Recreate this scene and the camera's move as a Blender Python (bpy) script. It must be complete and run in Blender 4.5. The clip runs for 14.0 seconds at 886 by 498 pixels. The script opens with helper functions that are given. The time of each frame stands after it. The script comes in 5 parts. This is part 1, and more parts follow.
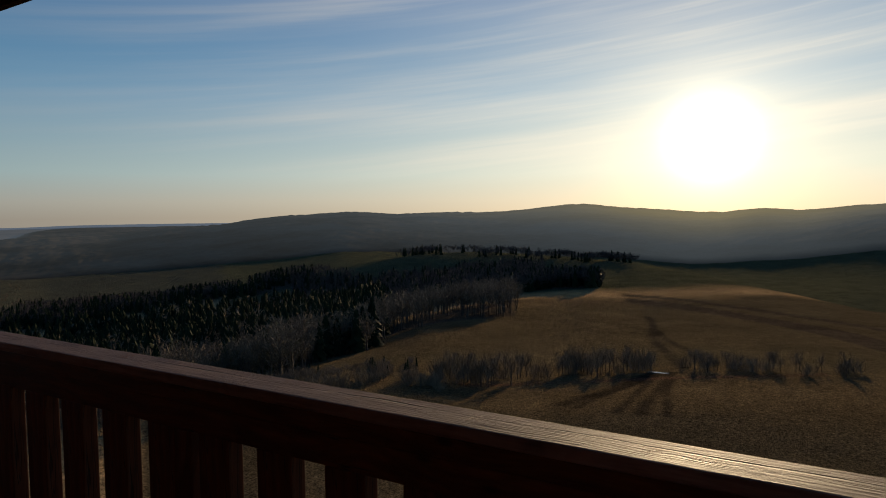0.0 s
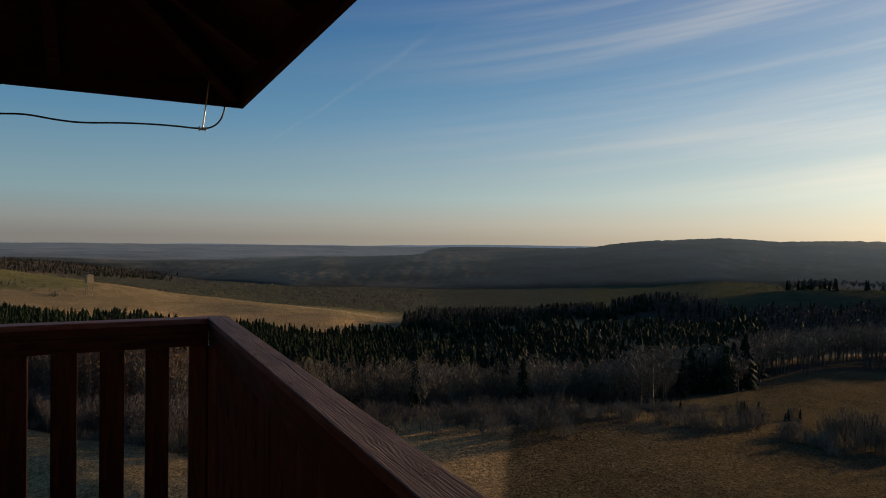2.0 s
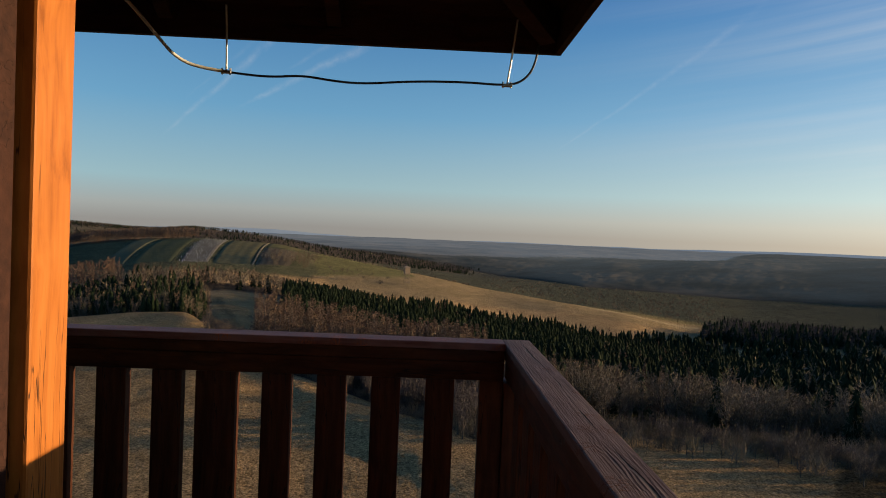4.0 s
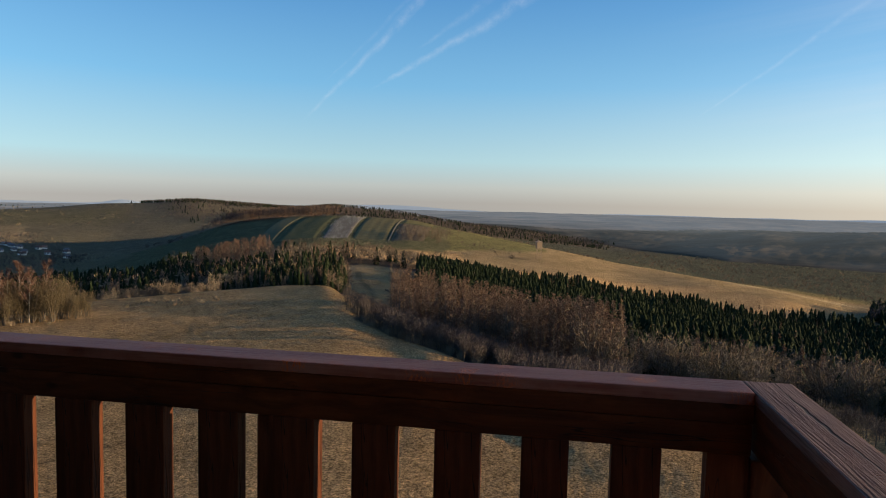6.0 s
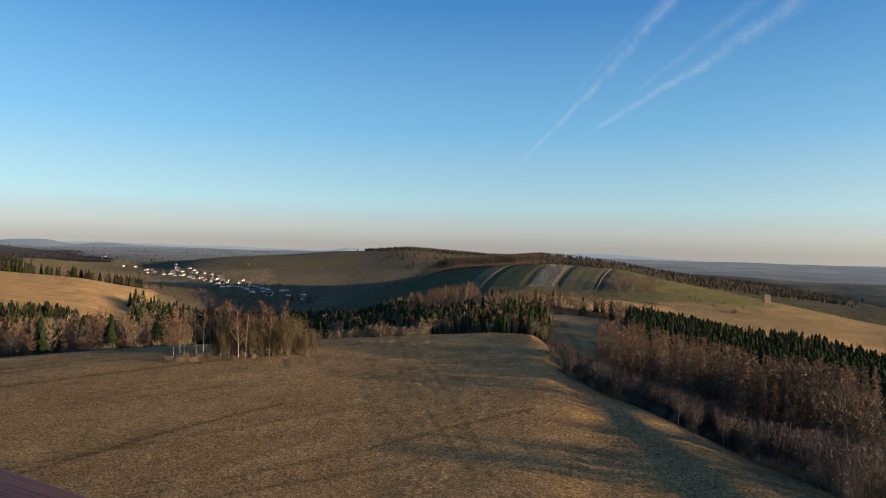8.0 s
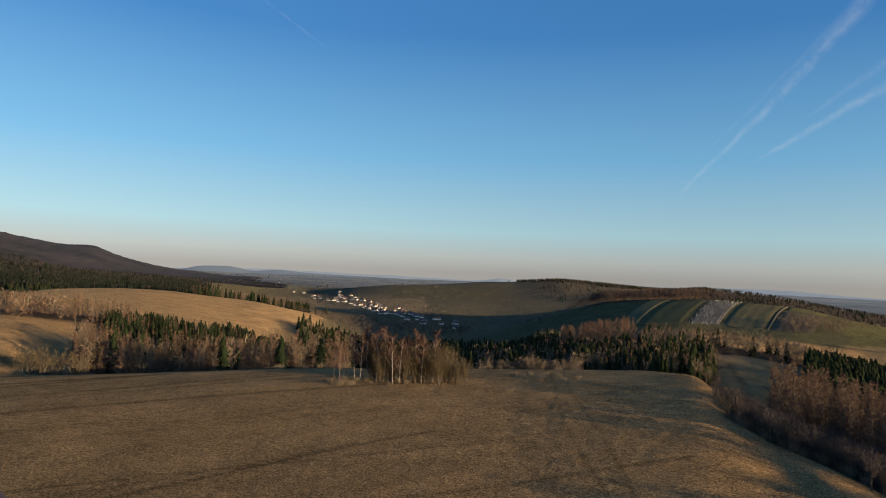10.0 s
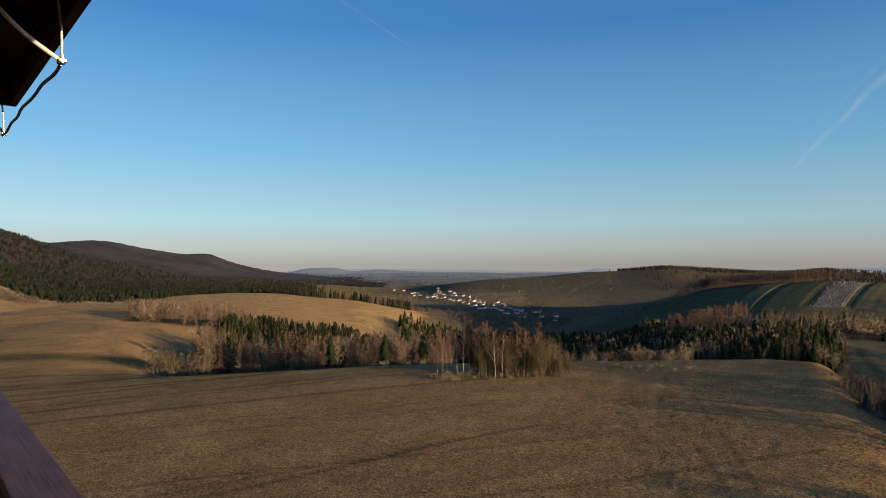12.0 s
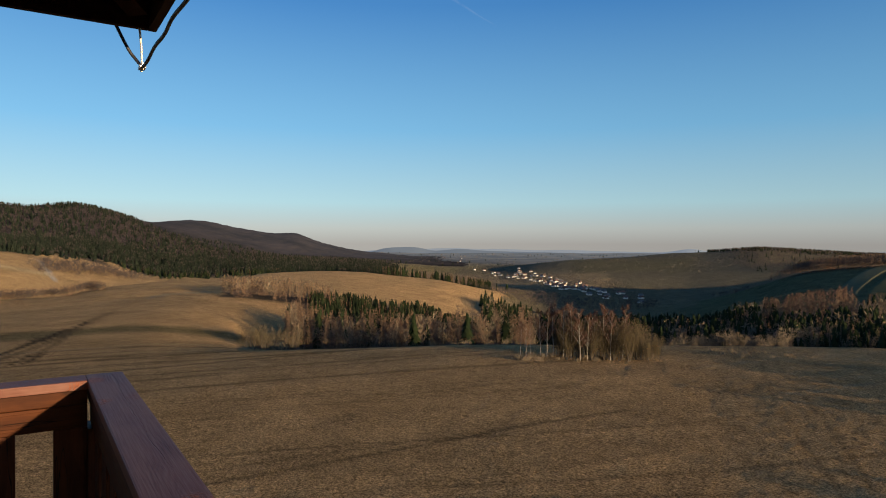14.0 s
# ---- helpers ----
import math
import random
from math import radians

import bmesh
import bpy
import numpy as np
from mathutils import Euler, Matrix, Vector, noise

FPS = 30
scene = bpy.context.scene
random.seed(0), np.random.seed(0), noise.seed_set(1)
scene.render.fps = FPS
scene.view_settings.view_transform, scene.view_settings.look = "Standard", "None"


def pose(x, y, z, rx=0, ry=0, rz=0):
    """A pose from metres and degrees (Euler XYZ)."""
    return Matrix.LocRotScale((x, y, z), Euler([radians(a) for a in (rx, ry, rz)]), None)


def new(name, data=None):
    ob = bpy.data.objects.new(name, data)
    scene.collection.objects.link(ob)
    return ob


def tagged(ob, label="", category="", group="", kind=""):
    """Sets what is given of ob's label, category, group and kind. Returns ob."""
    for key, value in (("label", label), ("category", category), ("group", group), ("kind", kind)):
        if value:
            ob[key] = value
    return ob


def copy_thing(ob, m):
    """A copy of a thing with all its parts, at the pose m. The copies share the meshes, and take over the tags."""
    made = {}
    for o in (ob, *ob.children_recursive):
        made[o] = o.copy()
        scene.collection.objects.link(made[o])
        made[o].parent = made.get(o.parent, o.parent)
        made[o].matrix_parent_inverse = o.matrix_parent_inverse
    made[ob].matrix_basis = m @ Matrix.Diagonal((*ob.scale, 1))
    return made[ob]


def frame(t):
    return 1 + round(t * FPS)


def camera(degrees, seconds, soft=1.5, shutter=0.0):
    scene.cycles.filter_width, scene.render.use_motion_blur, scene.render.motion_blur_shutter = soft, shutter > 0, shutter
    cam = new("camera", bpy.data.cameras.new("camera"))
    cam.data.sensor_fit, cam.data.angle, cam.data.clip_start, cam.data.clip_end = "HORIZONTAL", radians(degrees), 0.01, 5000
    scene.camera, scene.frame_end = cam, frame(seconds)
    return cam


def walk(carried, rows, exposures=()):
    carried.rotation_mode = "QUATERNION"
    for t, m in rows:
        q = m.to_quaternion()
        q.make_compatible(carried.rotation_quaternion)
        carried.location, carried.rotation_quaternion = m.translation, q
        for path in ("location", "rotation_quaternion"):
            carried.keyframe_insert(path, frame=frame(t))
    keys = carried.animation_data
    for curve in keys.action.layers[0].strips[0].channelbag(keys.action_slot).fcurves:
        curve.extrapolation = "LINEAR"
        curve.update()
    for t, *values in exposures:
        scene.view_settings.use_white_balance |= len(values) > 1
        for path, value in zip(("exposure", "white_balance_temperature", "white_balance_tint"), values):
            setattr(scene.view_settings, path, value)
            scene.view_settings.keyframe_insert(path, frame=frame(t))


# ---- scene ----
# ---------------------------------------------------------------- camera
cam = camera(68.9, 14.0, soft=1.0)
walk(cam, [
    (0, pose(-1.090, -4.496, 21.517, 87.02, 0.62, -58.84)),
    (0.5, pose(-0.925, -4.550, 21.546, 87.09, 0.18, -54.03)),
    (1, pose(-0.687, -4.471, 21.536, 87.57, -0.00, -44.18)),
    (1.5, pose(-0.543, -4.183, 21.553, 88.12, -0.16, -33.28)),
    (2, pose(-0.490, -3.800, 21.562, 89.12, -0.85, -27.24)),
    (2.5, pose(-0.431, -3.498, 21.546, 89.68, -0.82, -20.77)),
    (3, pose(-0.339, -3.176, 21.557, 90.15, -1.58, -11.66)),
    (5.5, pose(-0.421, -1.832, 21.515, 86.04, -1.54, 4.45)),
    (6, pose(-0.469, -1.571, 21.524, 85.87, -1.34, 10.00)),
    (6.5, pose(-0.479, -1.299, 21.545, 86.74, -1.60, 19.98)),
    (7, pose(-0.574, -1.071, 21.530, 87.17, -1.73, 24.80)),
    (7.5, pose(-0.574, -0.785, 21.519, 87.84, -1.68, 24.75)),
    (8, pose(-0.574, -0.568, 21.539, 89.73, -1.51, 28.16)),
    (8.5, pose(-0.574, -0.422, 21.553, 90.35, -1.99, 33.46)),
    (11, pose(-0.574, -0.270, 21.578, 92.42, -1.26, 44.37)),
    (11.5, pose(-0.574, -0.235, 21.558, 91.66, -0.24, 46.74)),
    (12, pose(-0.839, -0.171, 21.566, 91.36, 0.17, 50.14)),
    (12.5, pose(-1.178, -0.206, 21.564, 91.16, -0.42, 52.07)),
    (13, pose(-1.436, -0.228, 21.563, 90.38, -0.62, 52.11)),
    (13.3, pose(-1.626, -0.194, 21.560, 90.17, -0.39, 53.33)),
    (13.5, pose(-1.728, -0.148, 21.554, 89.96, 0.09, 54.51)),
    (14, pose(-1.947, -0.165, 21.551, 89.57, -0.12, 57.26)),
], exposures=[(0, -0.2), (0.5, -0.2), (1.5, -0.1), (3, 0.08), (5.5, 0.92), (7, 0.94), (8, 0.88), (11, 0.6), (14, 0.62)])

# ---------------------------------------------------------------- sky and sun
SUN_LEFT, SUN_UP = -81.3, 6.0          # degrees left of +y, and above the horizon
SUN_DIR = Vector((-math.sin(radians(SUN_LEFT)) * math.cos(radians(SUN_UP)),
                  math.cos(radians(SUN_LEFT)) * math.cos(radians(SUN_UP)), math.sin(radians(SUN_UP))))
rng = np.random.default_rng(7)


class Nodes:
    """Small helper to write node trees in one line a node."""
    def __init__(self, tree):
        self.tree = tree
        tree.nodes.clear()

    def add(self, kind, ins=None, **props):
        n = self.tree.nodes.new(kind)
        for k, v in props.items():
            setattr(n, k, v)
        for k, v in (ins or {}).items():
            if isinstance(v, bpy.types.NodeSocket):
                self.tree.links.new(v, n.inputs[k])
            else:
                n.inputs[k].default_value = v
        return n

    def math(self, op, a, b=0.0, c=0.0, clamp=False):
        return self.add("ShaderNodeMath", {0: a, 1: b, 2: c}, operation=op, use_clamp=clamp).outputs[0]

    def vmath(self, op, a, b=(0, 0, 0)):
        n = self.add("ShaderNodeVectorMath", {0: a, 1: b}, operation=op)
        return n.outputs["Value"] if op in ("DOT_PRODUCT", "LENGTH") else n.outputs[0]

    def noise(self, vec, scale, detail=4.0, rough=0.55):
        return self.add("ShaderNodeTexNoise", {"Vector": vec, "Scale": scale, "Detail": detail, "Roughness": rough}).outputs["Fac"]

    def ramp(self, fac, stops):
        n = self.add("ShaderNodeValToRGB", {0: fac})
        el = n.color_ramp.elements
        while len(el) < len(stops):
            el.new(0.5)
        for e, (p, c) in zip(el, stops):
            e.position, e.color = p, (*c, 1)
        return n.outputs[0]

    def step(self, v, lo, hi):
        return self.add("ShaderNodeMapRange", {"Value": v, "From Min": lo, "From Max": hi}, interpolation_type="SMOOTHSTEP").outputs[0]

    def mix(self, fac, a, b, how="MIX"):
        return self.add("ShaderNodeMix", {0: fac, 6: a, 7: b}, data_type="RGBA", blend_type=how).outputs[2]


world = bpy.data.worlds.new("sky")
scene.world = world
world.use_nodes = True
W = Nodes(world.node_tree)
sky = W.add("ShaderNodeTexSky", sky_type="NISHITA", sun_disc=False, sun_elevation=radians(SUN_UP),
            sun_rotation=radians(-SUN_LEFT), altitude=500.0, air_density=1.0, dust_density=0.5, ozone_density=2.0)
way = W.add("ShaderNodeTexCoord").outputs["Generated"]
sep = W.add("ShaderNodeSeparateXYZ", {0: way})
wx, wy, wz = sep.outputs[0], sep.outputs[1], sep.outputs[2]
left = W.math("MULTIPLY", W.math("ARCTAN2", W.math("MULTIPLY", wx, -1.0), wy), 57.2958)    # degrees left of +y
up = W.math("MULTIPLY", W.math("ARCSINE", wz), 57.2958)
# cirrus: long streaks, thicker towards the sun
tilt = W.math("ADD", up, W.math("MULTIPLY", left, 0.105))
streak_at = W.add("ShaderNodeCombineXYZ", {0: W.math("MULTIPLY", left, 0.012), 1: W.math("MULTIPLY", tilt, 0.25), 2: 3.0}).outputs[0]
wisp = W.noise(streak_at, 1.0, 6.0, 0.58)
fine_at = W.add("ShaderNodeCombineXYZ", {0: W.math("MULTIPLY", left, 0.03), 1: W.math("MULTIPLY", tilt, 0.95), 2: 8.0}).outputs[0]
fine = W.noise(fine_at, 1.0, 4.0, 0.5)
cirrus = W.math("MULTIPLY", W.step(wisp, 0.4, 0.68), W.math("ADD", 0.25, W.math("MULTIPLY", W.step(fine, 0.25, 0.72), 0.75)))
cirrus = W.math("MULTIPLY", cirrus, W.step(left, 0.0, -75.0))
cirrus = W.math("MULTIPLY", cirrus, W.math("MULTIPLY", W.step(up, 1.5, 6.0), W.step(up, 40.0, 16.0)))
veil = W.math("MULTIPLY", W.noise(streak_at, 0.5, 3.0, 0.5), W.math("MULTIPLY", W.step(left, 20.0, -80.0), W.step(up, 24.0, 8.0)))
cirrus = W.math("ADD", cirrus, W.math("MULTIPLY", veil, 0.25), clamp=True)
# vapour trails
def vapour(l0, u0, l1, u1, wide, strength):
    dl, du = l1 - l0, u1 - u0
    n2 = dl * dl + du * du
    a, b = W.math("SUBTRACT", left, l0), W.math("SUBTRACT", up, u0)
    along = W.math("DIVIDE", W.math("ADD", W.math("MULTIPLY", a, dl), W.math("MULTIPLY", b, du)), n2)
    off = W.math("DIVIDE", W.math("SUBTRACT", W.math("MULTIPLY", a, du), W.math("MULTIPLY", b, dl)), math.sqrt(n2))
    off = W.math("ADD", off, W.math("MULTIPLY", W.math("SUBTRACT", W.noise(way, 22.0, 4.0, 0.6), 0.5), wide * 1.1))
    width = W.math("MULTIPLY", W.math("ADD", along, 0.25), wide * 0.75)
    core = W.math("SUBTRACT", 1.0, W.math("DIVIDE", W.math("ABSOLUTE", off), W.math("MAXIMUM", width, 0.02)), clamp=True)
    ends = W.math("MULTIPLY", W.step(along, -0.02, 0.12), W.step(along, 1.35, 0.9))
    grain = W.step(W.noise(way, 45.0, 4.0, 0.65), 0.2, 0.75)
    return W.math("MULTIPLY", W.math("MULTIPLY", core, ends), W.math("MULTIPLY", grain, strength))
trails = vapour(22.2, 6.7, 8.8, 20.6, 0.75, 0.6)
for row in ((16.4, 9.6, 0.0, 19.0, 0.9, 0.6), (20.6, 9.8, 7.8, 22.4, 0.5, 0.18), (12.6, 13.0, 2.0, 20.0, 0.8, 0.28),
            (-11.0, 7.3, -24.0, 16.2, 0.4, 0.34), (52.6, 18.6, 63.0, 24.4, 0.35, 0.25)):
    trails = W.math("ADD", trails, vapour(*row), clamp=True)
aim = W.math("MAXIMUM", W.vmath("DOT_PRODUCT", way, tuple(SUN_DIR)), 0.0)
glow = W.math("ADD", W.math("MULTIPLY", W.math("POWER", aim, 1000.0), 26.0),
              W.math("ADD", W.math("MULTIPLY", W.math("POWER", aim, 130.0), 3.4), W.math("ADD", W.math("MULTIPLY", W.math("POWER", aim, 14.0), 1.9), W.math("MULTIPLY", W.math("POWER", aim, 5.0), 1.25))))
# clear spring air: deep blue aloft, a pale band of haze over the horizon
air = W.ramp(W.math("DIVIDE", up, 45.0), [(0.0, (2.25, 2.2, 2.12)), (0.03, (2.8, 3.0, 2.95)), (0.08, (2.45, 3.75, 4.2)), (0.22, (1.15, 2.8, 4.4)), (0.45, (0.36, 1.42, 3.35)), (1.0, (0.15, 0.8, 2.4))])
clear = W.mix(0.93, sky.outputs[0], air)
lit = W.mix(W.math("MULTIPLY", cirrus, 0.62), clear, W.mix(W.step(left, 0.0, -85.0), (3.4, 3.6, 4.0, 1), (6.4, 6.0, 5.3, 1)))
lit = W.mix(W.math("MULTIPLY", trails, 0.34), lit, (4.6, 4.8, 5.2, 1))
halo = W.mix(1.0, (1.0, 0.80, 0.46, 1), W.add("ShaderNodeCombineColor", {0: glow, 1: glow, 2: glow}).outputs[0], "MULTIPLY")
band = W.math("MULTIPLY", W.step(up, 15.0, 0.5), W.step(left, 25.0, -85.0))
lit = W.mix(1.0, lit, W.mix(band, (0, 0, 0, 1), (2.3, 1.7, 0.85, 1)), "ADD")
across = W.vmath("DOT_PRODUCT", way, tuple(SUN_DIR))
depth = W.math("ADD", 0.78, W.math("MULTIPLY", W.math("MULTIPLY", across, across), 0.3))
lit = W.mix(1.0, lit, W.add("ShaderNodeCombineColor", {0: depth, 1: depth, 2: depth}).outputs[0], "MULTIPLY")
total = W.mix(1.0, lit, halo, "ADD")
back = W.add("ShaderNodeBackground", {0: total, 1: 0.12})
W.tree.links.new(back.outputs[0], W.add("ShaderNodeOutputWorld").inputs[0])

sun = new("sun", bpy.data.lights.new("sun", "SUN"))
sun.data.energy, sun.data.angle, sun.data.color = 5.6, radians(0.6), (1.0, 0.74, 0.44)
sun.rotation_euler = (-SUN_DIR).to_track_quat("-Z", "Y").to_euler()

# ---------------------------------------------------------------- materials
def material(name, rough=0.8, spec=0.3):
    m = bpy.data.materials.new(name)
    m.use_nodes = True
    N = Nodes(m.node_tree)
    out = N.add("ShaderNodeOutputMaterial")
    b = N.add("ShaderNodeBsdfPrincipled", {"Roughness": rough, "Specular IOR Level": spec})
    N.tree.links.new(b.outputs[0], out.inputs[0])
    return m, N, b


def bump(N, b, height, strength=0.3, dist=0.02):
    n = N.add("ShaderNodeBump", {"Height": height, "Strength": strength, "Distance": dist})
    N.tree.links.new(n.outputs[0], b.inputs["Normal"])


def wood_material(name, dark, mid, pale, axis=0, rough=0.58, coat=0.0):
    """Stained softwood with grain along one axis, knots and worn patches."""
    m, N, b = material(name, rough, 0.12)
    co = N.add("ShaderNodeTexCoord").outputs["Object"]
    sc = [9.0, 9.0, 9.0]
    sc[axis] = 0.7
    v = N.vmath("MULTIPLY", co, tuple(sc))
    warp = N.noise(co, 2.0, 2.0)
    v2 = N.vmath("ADD", v, N.add("ShaderNodeCombineXYZ", {0: warp, 1: warp, 2: warp}).outputs[0])
    grain = N.noise(N.vmath("MULTIPLY", v2, (4.0, 4.0, 4.0)), 1.0, 5.0, 0.6)
    knots = N.add("ShaderNodeTexVoronoi", {"Vector": N.vmath("MULTIPLY", co, tuple(5.0 if i == axis else 11.0 for i in range(3))), "Scale": 1.0}).outputs["Distance"]
    wear = N.noise(co, 3.5, 4.0, 0.6)
    col = N.ramp(grain, [(0.25, dark), (0.5, mid), (0.78, pale)])
    col = N.mix(N.step(knots, 0.16, 0.05), col, (*dark, 1))
    col = N.mix(N.math("MULTIPLY", N.step(wear, 0.5, 0.75), 0.45), col, (*pale, 1))
    N.tree.links.new(col, b.inputs["Base Color"])
    rg = N.math("ADD", N.math("MULTIPLY", wear, 0.35), rough - 0.15)
    N.tree.links.new(rg, b.inputs["Roughness"])
    split = N.noise(N.vmath("MULTIPLY", co, tuple(1.3 if i == axis else 26.0 for i in range(3))), 1.0, 3.0, 0.5)
    split = N.math("MULTIPLY", N.step(N.math("ABSOLUTE", N.math("SUBTRACT", split, 0.5)), 0.010, 0.002), N.step(N.noise(co, 1.7, 2.0), 0.5, 0.58))
    col = N.mix(N.math("MULTIPLY", split, 0.85), col, (0.012, 0.006, 0.004, 1))
    N.tree.links.new(col, b.inputs["Base Color"])
    b.inputs["Coat Weight"].default_value = coat
    b.inputs["Coat Roughness"].default_value = 0.3
    bump(N, b, N.math("SUBTRACT", N.math("ADD", grain, N.math("MULTIPLY", wear, 0.6)), N.math("MULTIPLY", split, 1.5)), 0.5, 0.004)
    return m


STAIN = dict(dark=(0.016, 0.0045, 0.0015), mid=(0.048, 0.0135, 0.0036), pale=(0.095, 0.029, 0.008))
wood_x = wood_material("stained_wood_along_x", axis=0, coat=0.0, **STAIN)
wood_y = wood_material("stained_wood_along_y", axis=1, coat=0.0, **STAIN)


def top_board_material(name, dark, mid, pale, knot, ridges, crack, rough):
    """Weathered rail board: arched grain lines, rows of blistered orange stain round the knots, a long split."""
    m, N, b = material(name, rough, 0.11)
    co = N.add("ShaderNodeTexCoord").outputs["Object"]
    sep = N.add("ShaderNodeSeparateXYZ", {0: co})
    cells = N.add("ShaderNodeTexVoronoi", {"Vector": N.vmath("MULTIPLY", co, (9.0, 11.0, 3.0)), "Scale": 1.0, "Randomness": 1.0})
    kept = N.step(N.add("ShaderNodeSeparateColor", {0: cells.outputs["Color"]}).outputs[0], 0.66, 0.68)
    kn = cells.outputs["Distance"]
    near_knot = N.math("MULTIPLY", N.step(kn, 0.75, 0.05), kept)
    wave = N.noise(N.vmath("MULTIPLY", co, (2.0, 7.0, 1.0)), 1.0, 2.0)
    arch = N.math("ADD", sep.outputs[1], N.math("ADD", N.math("MULTIPLY", wave, 0.075), N.math("MULTIPLY", near_knot, 0.016)))
    lines = N.math("ADD", N.math("MULTIPLY", N.math("SINE", N.math("MULTIPLY", arch, 700.0)), 0.5), 0.5)
    lines = N.math("MULTIPLY", lines, N.step(N.noise(N.vmath("MULTIPLY", co, (1.4, 9.0, 1.0)), 1.0, 3.0), 0.50, 0.68))
    fine = N.noise(N.vmath("MULTIPLY", co, (5.0, 190.0, 60.0)), 1.0, 3.0, 0.6)
    worn = N.noise(N.vmath("MULTIPLY", co, (2.2, 9.0, 2.0)), 1.0, 5.0, 0.65)
    g = N.math("ADD", N.math("MULTIPLY", N.math("SUBTRACT", 1.0, lines), 0.22), N.math("MULTIPLY", fine, 0.78))
    col = N.ramp(g, [(0.3, dark), (0.55, mid), (0.85, pale)])
    col = N.mix(N.math("MULTIPLY", N.step(worn, 0.40, 0.66), 0.7), col, (*pale, 1))
    blister = N.noise(N.vmath("MULTIPLY", co, (150.0, 75.0, 60.0)), 1.0, 3.0, 0.7)
    spot = N.math("MULTIPLY", N.math("MULTIPLY", N.step(kn, 0.50, 0.22), kept), N.step(blister, 0.48, 0.60))
    col = N.mix(N.math("MULTIPLY", spot, 0.9), col, (*knot, 1))
    line = N.math("SUBTRACT", sep.outputs[1], N.math("ADD", 0.045, N.math("MULTIPLY", N.noise(N.vmath("MULTIPLY", co, (2.2, 0.0, 0.0)), 1.0, 5.0, 0.6), 0.055)))
    open_w = N.math("MULTIPLY", N.step(N.noise(N.vmath("MULTIPLY", co, (1.7, 0.0, 0.0)), 1.0, 3.0), 0.42, 0.62), 0.0055)
    gash = N.math("MULTIPLY", N.step(N.math("ABSOLUTE", line), open_w, N.math("MULTIPLY", open_w, 0.3)), crack)
    col = N.mix(N.math("MULTIPLY", gash, 0.92), col, (0.014, 0.007, 0.005, 1))
    N.tree.links.new(col, b.inputs["Base Color"])
    N.tree.links.new(N.math("ADD", N.math("MULTIPLY", worn, 0.3), rough - 0.15), b.inputs["Roughness"])
    h = N.math("ADD", N.math("MULTIPLY", g, ridges), N.math("MULTIPLY", spot, 1.4))
    bump(N, b, N.math("SUBTRACT", h, N.math("MULTIPLY", gash, 3.0)), 0.7, 0.003)
    return m


# Worn, knotted tops, also coloured paler than the sides for sky light on them.
wood_top = top_board_material("worn_skylit_board", (0.055, 0.015, 0.010), (0.112, 0.038, 0.026), (0.185, 0.095, 0.074), (0.30, 0.068, 0.014), 0.9, 0.2, 0.52)
wood_top_grey = top_board_material("weathered_top_board", (0.032, 0.014, 0.010), (0.080, 0.040, 0.029), (0.165, 0.105, 0.083), (0.13, 0.045, 0.02), 3.0, 1.0, 0.64)
wood_z = wood_material("stained_wood_upright", (0.017, 0.005, 0.0022), (0.050, 0.0145, 0.0052), (0.10, 0.032, 0.012), axis=2)
wood_post = wood_material("honey_stained_wood", (0.24, 0.072, 0.012), (0.38, 0.122, 0.022), (0.46, 0.165, 0.036), axis=2, coat=0.1)
wood_roof = wood_material("roof_boards", (0.020, 0.008, 0.006), (0.035, 0.014, 0.009), (0.055, 0.022, 0.014), axis=0, rough=0.7)
wood_deck = wood_material("deck_boards", (0.035, 0.022, 0.015), (0.06, 0.038, 0.025), (0.09, 0.06, 0.04), axis=0, rough=0.75)


def plain_material(name, colour, rough=0.6, metal=0.0, vary=0.25, scale=6.0):
    m, N, b = material(name, rough, 0.4)
    co = N.add("ShaderNodeTexCoord").outputs["Object"]
    f = N.noise(co, scale, 5.0)
    lo = tuple(c * (1 - vary) for c in colour)
    hi = tuple(min(1, c * (1 + vary)) for c in colour)
    N.tree.links.new(N.ramp(f, [(0.3, lo), (0.7, hi)]), b.inputs["Base Color"])
    b.inputs["Metallic"].default_value = metal
    return m


cable_dark = plain_material("dull_cable", (0.05, 0.05, 0.055), 0.5, 0.6)
# Same wire as the dark one, with sunlight put into a pale colour.
cable_sunlit = plain_material("sunlit_zinc_cable", (0.66, 0.62, 0.52), 0.5, 0.1)
zinc_pale = plain_material("bright_zinc", (0.62, 0.56, 0.48), 0.4, 0.5)
zinc = plain_material("zinc_steel", (0.36, 0.34, 0.31), 0.45, 0.8)
shingle = plain_material("dark_shingles", (0.07, 0.06, 0.055), 0.8)


def tree_material(name, colours, rough=0.85):
    """Foliage or twigs; every tree carries its own tint between two colours."""
    m, N, b = material(name, rough, 0.03)
    t = N.add("ShaderNodeAttribute", attribute_name="tint").outputs["Fac"]
    isl = N.add("ShaderNodeNewGeometry").outputs["Random Per Island"]
    f = N.math("ADD", N.math("MULTIPLY", t, 0.75), N.math("MULTIPLY", isl, 0.25))
    N.tree.links.new(N.ramp(f, [(i / max(1, len(colours) - 1), c) for i, c in enumerate(colours)]), b.inputs["Base Color"])
    return m


